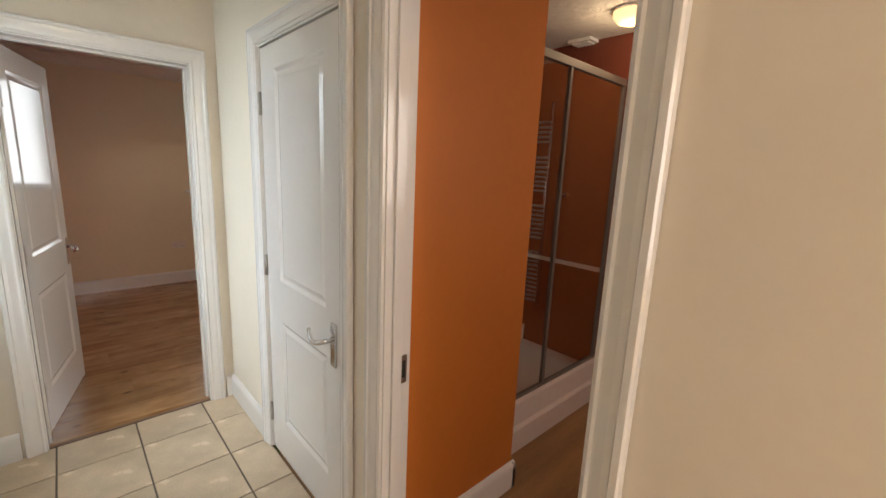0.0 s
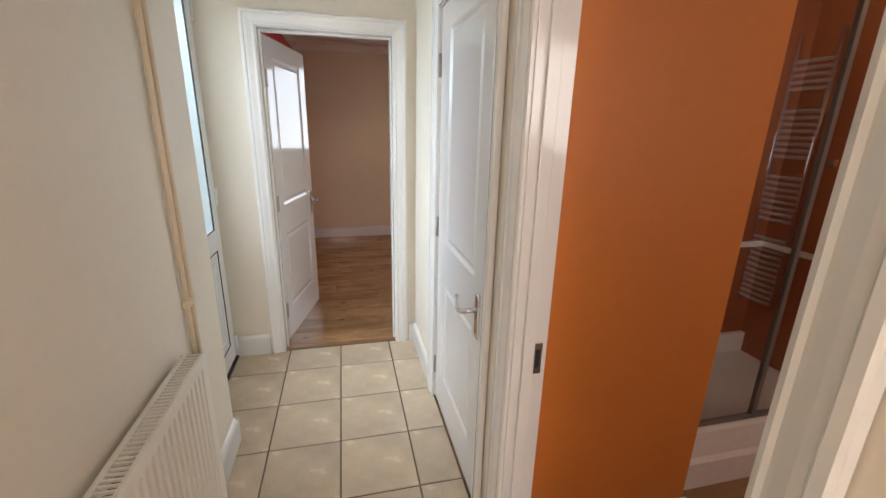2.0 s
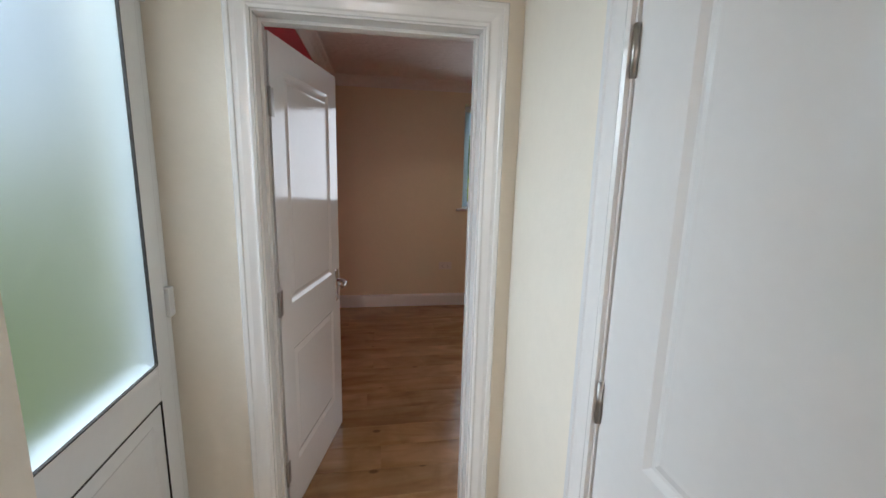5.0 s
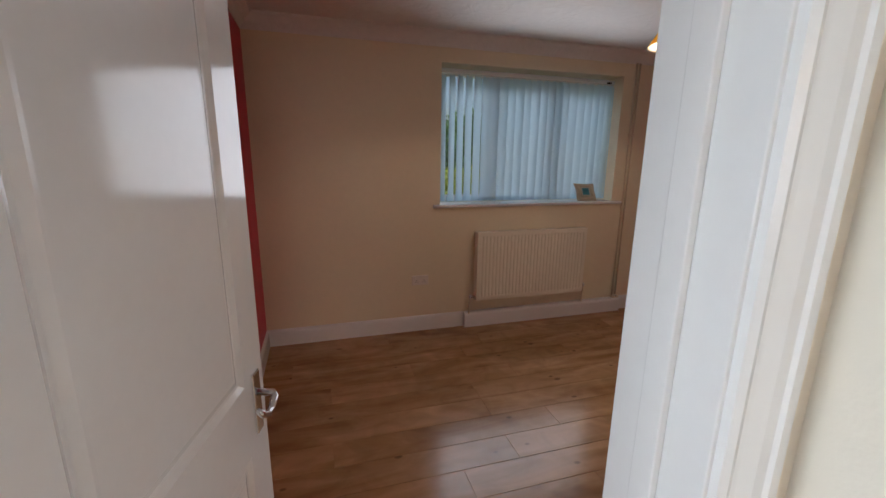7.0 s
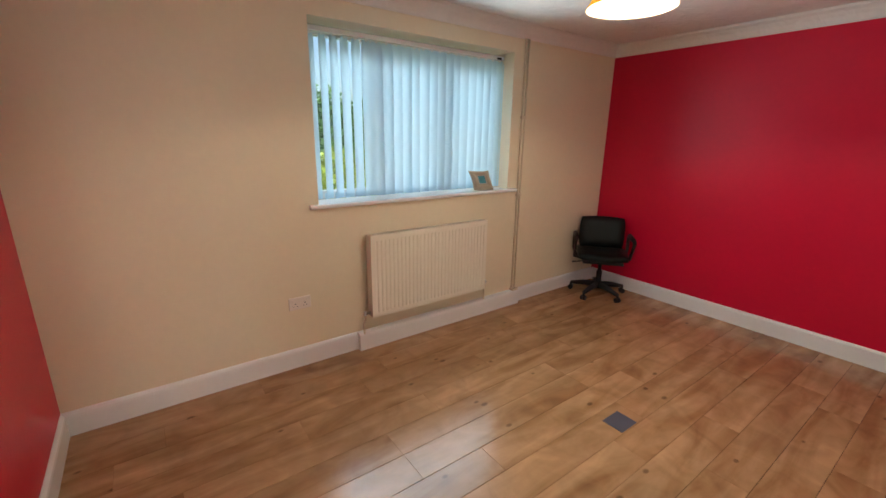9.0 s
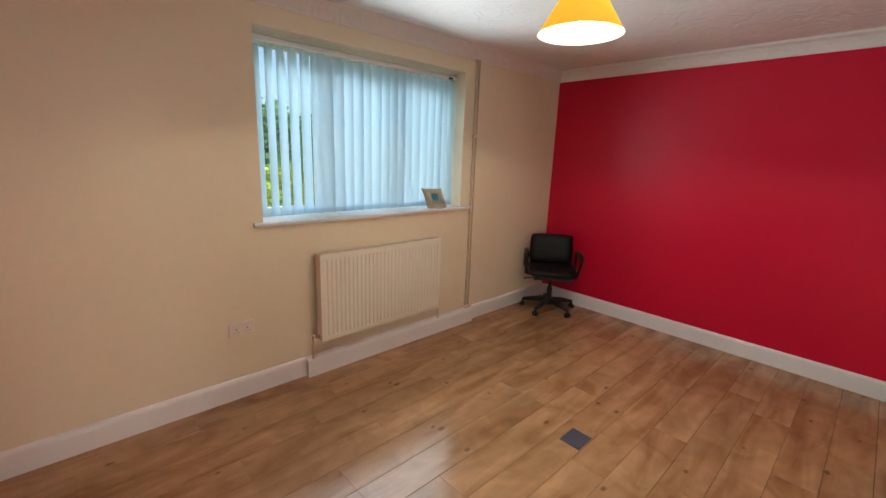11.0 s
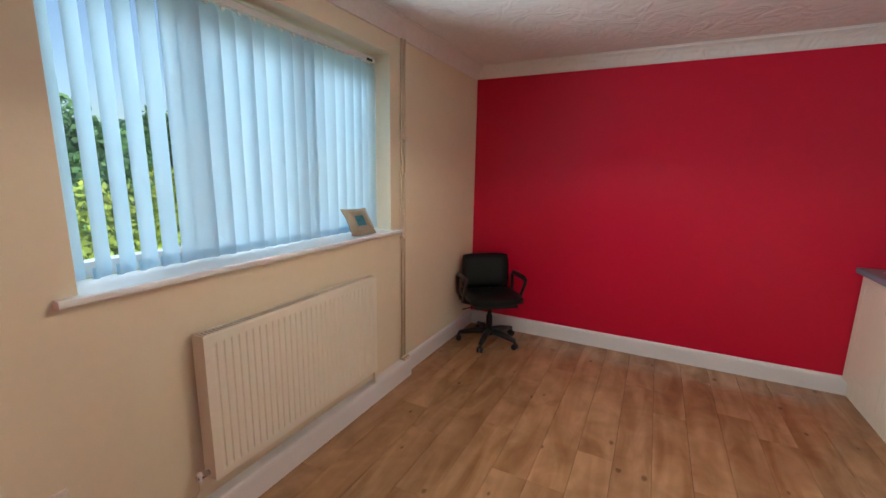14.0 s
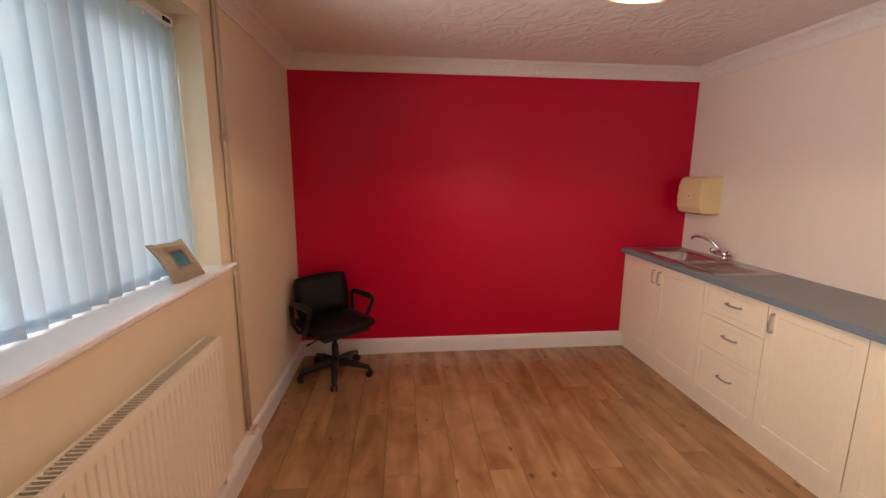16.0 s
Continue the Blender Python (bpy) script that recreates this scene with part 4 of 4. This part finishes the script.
unit(3.325, 4.318, "cream double-door sink unit with bow handles", [("door", 3.325, 3.82, 0.125, 0.873, 3.787, 0.77, True), ("door", 3.82, 4.318, 0.125, 0.873, 3.855, 0.77, True)])
unit(2.84, 3.325, "cream three-drawer unit with bow handles", [("drawer", 2.84, 3.325, 0.125, 0.45, 3.065, 0.31, False), ("drawer", 2.84, 3.325, 0.45, 0.665, 3.065, 0.575, False), ("drawer", 2.84, 3.325, 0.665, 0.873, 3.065, 0.785, False)])
unit(2.345, 2.84, "cream single-door unit with a bow handle", [("door", 2.345, 2.84, 0.125, 0.873, 2.80, 0.775, True)])
unit(1.87, 2.345, "cream single-door unit with a bow handle", [("door", 1.87, 2.345, 0.125, 0.873, 1.905, 0.775, True)])
pn = thing("plinth", pose(0, 0, 0), "cream plinth board under the units", "plinth")
part("board", boxes((1.87, 4.318, FY - 0.051, FY - 0.035, 0.0, 0.1195), bevel=0.001), UNIT, pn)
wt = thing("worktop", pose(0, 0, 0), "grey-blue laminate worktop with a rounded edge", "worktop")
BX0, BX1, BY0, BY1 = 3.72, 4.13, 2.545, 2.90
part("surface", boxes((1.86, BX0, CY + 0.001, 3.015, 0.88, 0.918), (BX1, 4.324, CY + 0.001, 3.015, 0.88, 0.918), (BX0, BX1, CY + 0.001, BY0, 0.88, 0.918), (BX0, BX1, BY1, 3.015, 0.88, 0.918)), WORKTOP, wt)
part("front_edge", extrude_profile([(0, 0), (0, 0.038), (0.006, 0.0365), (0.009, 0.03), (0.009, 0.008), (0.006, 0.0015)], 2.464, pose(1.86, 3.0155, 0.88)), WTEDGE, wt, "blue-grey rounded front edge")
sk = thing("sink", pose(0, 0, 0.918), "stainless steel sink with a ribbed drainer", "sink")


def rrect(x0, x1, y0, y1, r, n=5):
    out = []
    for cx, cy, a in ((x1 - r, y1 - r, 0), (x0 + r, y1 - r, 90), (x0 + r, y0 + r, 180), (x1 - r, y0 + r, 270)):
        out += [(cx + r * math.cos(math.radians(a + 90 * k / n)), cy + r * math.sin(math.radians(a + 90 * k / n))) for k in range(n + 1)]
    return out


bm = bmesh.new()
ringset = [(rrect(3.28, 4.21, 2.475, 2.945, 0.03), 0.0005), (rrect(3.283, 4.207, 2.478, 2.942, 0.03), 0.005), (rrect(3.30, 4.19, 2.495, 2.925, 0.03), 0.006), (rrect(3.305, 4.185, 2.50, 2.92, 0.03), 0.003),
           (rrect(BX0 + 0.005, BX1 - 0.005, BY0 + 0.005, BY1 - 0.005, 0.06), 0.003), (rrect(BX0 + 0.012, BX1 - 0.012, BY0 + 0.012, BY1 - 0.012, 0.06), -0.01), (rrect(BX0 + 0.03, BX1 - 0.03, BY0 + 0.03, BY1 - 0.03, 0.06), -0.14), (rrect(BX0 + 0.06, BX1 - 0.06, BY0 + 0.06, BY1 - 0.06, 0.05), -0.155)]
rows = [[bm.verts.new((x, y, z)) for x, y in r] for r, z in ringset]
for a, b in zip(rows, rows[1:]):
    for i in range(len(a)):
        bm.faces.new((a[i], a[(i + 1) % len(a)], b[(i + 1) % len(a)], b[i]))
bm.faces.new(rows[-1])
part("basin", bm, STEEL, sk, smooth=True)
for k in range(7):
    y = 2.60 + k * 0.042
    part("drainer_rib", boxes((3.34, 3.66, y, y + 0.012, 0.003, 0.0065), bevel=0.0015), STEEL, sk)
part("drain", lathe([(0.0, -0.1535), (0.03, -0.1535), (0.034, -0.1525), (0.036, -0.1545)], 20), CHROME, sk, m=pose(3.925, 2.72, 0))
tp = thing("mixer_tap", pose(3.77, 2.53, 0.922), "chrome kitchen mixer tap with a long spout", "tap")
part("base", tube([(-0.05, 0, 0), (-0.05, 0, 0.02), (-0.05, 0, 0.05)], [0.022, 0.02, 0.018], 14), CHROME, tp, smooth=True)
part("body", tube([(-0.075, 0, 0.045), (0.0, 0, 0.05), (0.055, 0, 0.045)], 0.019, 14), CHROME, tp, smooth=True)
for s in (-0.09, 0.075):
    part("tap_head", tube([(s, 0, 0.04), (s, 0.004, 0.062), (s, 0.006, 0.078)], [0.02, 0.024, 0.017], 10), CHROME, tp, "chrome cross head", smooth=True)
part("spout", tube([(0.0, 0, 0.05), (0.01, 0.01, 0.085), (0.05, 0.035, 0.125), (0.11, 0.06, 0.150), (0.165, 0.085, 0.155), (0.195, 0.095, 0.143), (0.20, 0.097, 0.125)], [0.013, 0.0125, 0.012, 0.011, 0.011, 0.012, 0.012], 12), CHROME, tp, smooth=True)
tw = thing("towel_dispenser", pose(4.075, CY, 1.25), "cream plastic paper towel dispenser on the wall", "dispenser")
pr = [(0, 0), (0.12, 0), (0.150, 0.012), (0.168, 0.05), (0.174, 0.14), (0.167, 0.23), (0.147, 0.28), (0.12, 0.297), (0, 0.30)]
bm = bmesh.new()
sweep(bm, pr, [[(x, d * k + 0.0, z if k == 1 else 0.15 + (z - 0.15) * k) for d, z in pr] for x, k in ((-0.145, 0.92), (-0.141, 0.975), (-0.130, 1), (0.130, 1), (0.141, 0.975), (0.145, 0.92))])
part("cover", bm, DISP, tw, "yellowed cream cover", smooth=False)
part("lock_window", boxes((-0.03, 0.02, 0.1715, 0.1755, 0.12, 0.17), bevel=0.001), UNIT, tw)
part("lock", tube([(-0.005, 0.170, 0.145), (-0.005, 0.179, 0.145)], 0.007, 10), HINGE, tw)
part("outlet", boxes((-0.11, 0.11, 0.05, 0.12, -0.003, -0.0005)), DARKGAP, tw)

# ---- outside ----
structure("ground", boxes((-150, 150, -150, 300, -0.35, -0.25)), GRASS, "bright lawn")


def leaf_mass(name, material, spots, n, size, label):
    rng = random.Random(5)
    verts, faces = [], []
    for cx, cy, cz, rx, ry, rz in spots:
        for _ in range(n):
            d = Vector((rng.gauss(0, 1), rng.gauss(0, 1), rng.gauss(0, 1))).normalized() * (0.6 + 0.45 * rng.random())
            c = Vector((cx + d.x * rx, cy + d.y * ry, max(-0.2, cz + d.z * rz)))
            a = Vector((rng.uniform(-1, 1), rng.uniform(-1, 1), rng.uniform(-1, 1))).normalized() * size * rng.uniform(0.6, 1.3)
            b = a.cross(Vector((rng.uniform(-1, 1), rng.uniform(-1, 1), rng.uniform(-1, 1)))).normalized() * size * 0.5
            i = len(verts)
            verts += [c - a, c + b, c + a, c - b]
            faces.append((i, i + 1, i + 2, i + 3))
    me = bpy.data.meshes.new(name)
    me.from_pydata(verts, [], faces)
    me.materials.append(material)
    return tagged(new(name, me), label, "hedge", kind="stuff")


rg = random.Random(3)
leaf_mass("hedge", LEAF, [(x * 0.9 - 6 + rg.uniform(-0.3, 0.3), 15 + rg.uniform(-0.6, 0.6), 0.9 + rg.uniform(-0.2, 0.4), 1.0, 0.9, 1.35 + rg.uniform(0, 0.5)) for x in range(28)], 4000, 0.10, "tall dark green hedge beyond the lawn")
leaf_mass("shrubs", SHRUB, [(x * 0.8 - 4 + rg.uniform(-0.2, 0.2), 10.5 + rg.uniform(-0.7, 0.7), 0.35 + rg.uniform(-0.1, 0.25), 0.65, 0.6, 0.75 + rg.uniform(0, 0.4)) for x in range(22)], 2600, 0.06, "bright yellow-green shrubs by the lawn")

# ---- floor pieces ----
def piece_mesh(name, w, d, top, low, bev, material):
    bm = bmesh.new()
    a = [bm.verts.new(p) for p in ((0, 0, low), (w, 0, low), (w, d, low), (0, d, low))]
    b = [bm.verts.new(p) for p in ((0, 0, top - bev), (w, 0, top - bev), (w, d, top - bev), (0, d, top - bev))]
    c = [bm.verts.new(p) for p in ((bev, bev, top), (w - bev, bev, top), (w - bev, d - bev, top), (bev, d - bev, top))]
    for p, q in ((a, b), (b, c)):
        for i in range(4):
            bm.faces.new((p[i], p[(i + 1) % 4], q[(i + 1) % 4], q[i]))
    bm.faces.new(c)
    me = bpy.data.meshes.new(name)
    bm.to_mesh(me), bm.free()
    me.materials.append(material)
    return me


def piece(cache, name, x0, x1, y0, y1, top, low, bev, material, parent):
    key = (round(x1 - x0, 4), round(y1 - y0, 4), name)
    if key not in cache:
        cache[key] = piece_mesh(name, key[0], key[1], top, low, bev, material)
    ob = new(name, cache[key])
    ob.parent, ob.location = parent, (x0, y0, 0)
    return ob


cache = {}
PX, PY, G = 0.3305, 0.337, 0.0036
for i in range(-3, 2):
    for j in range(-15, 2):
        x0, x1 = 0.2375 + PX * i + G, 0.2375 + PX * (i + 1) - G
        y0, y1 = 2.2095 + PY * j + G, 2.2095 + PY * (j + 1) - G
        x0, x1, y0, y1 = max(x0, -0.44), min(x1, 0.755), max(y0, -2.2), min(y1, 2.803)
        if x1 - x0 > 0.01 and y1 - y0 > 0.01:
            t = piece(cache, "tile", x0, x1, y0, y1, 0.0, -0.006, 0.0022, TILE, hall_floor)
            t.location.z = random.uniform(-0.0006, 0.0004)
# boards run along x
row = 0
y = 4.525 - 0.185 * 11
while y < WY - 0.02:
    y0, y1 = max(y, 2.47 if y < 2.6 else y), min(y + 0.185, WY - 0.004)
    xs = LX if y >= 2.80 else 1.50
    start = 1.158 - 1.28 * 3 + (0.0 if row % 3 == 0 else 0.43 if row % 3 == 1 else 0.86) + (0.0 if row in (9, 12) else random.uniform(-0.12, 0.12))
    if 4.5 < y < 4.6:
        start = 1.158 - 1.28 * 3
    x = start
    while x < RX:
        a, b = max(x, xs), min(x + 1.28, RX - 0.004)
        if b - a > 0.03:
            piece(cache, "plank", a, b, y0 + 0.0008, y1 - 0.0008, 0.0, -0.008, 0.0015, PLANK, room_floor)
        x += 1.28
    y += 0.185
    row += 1
structure("trim", boxes((-0.119, 0.618, 2.823, 2.86, -0.008, 0.0005)), PLANK)
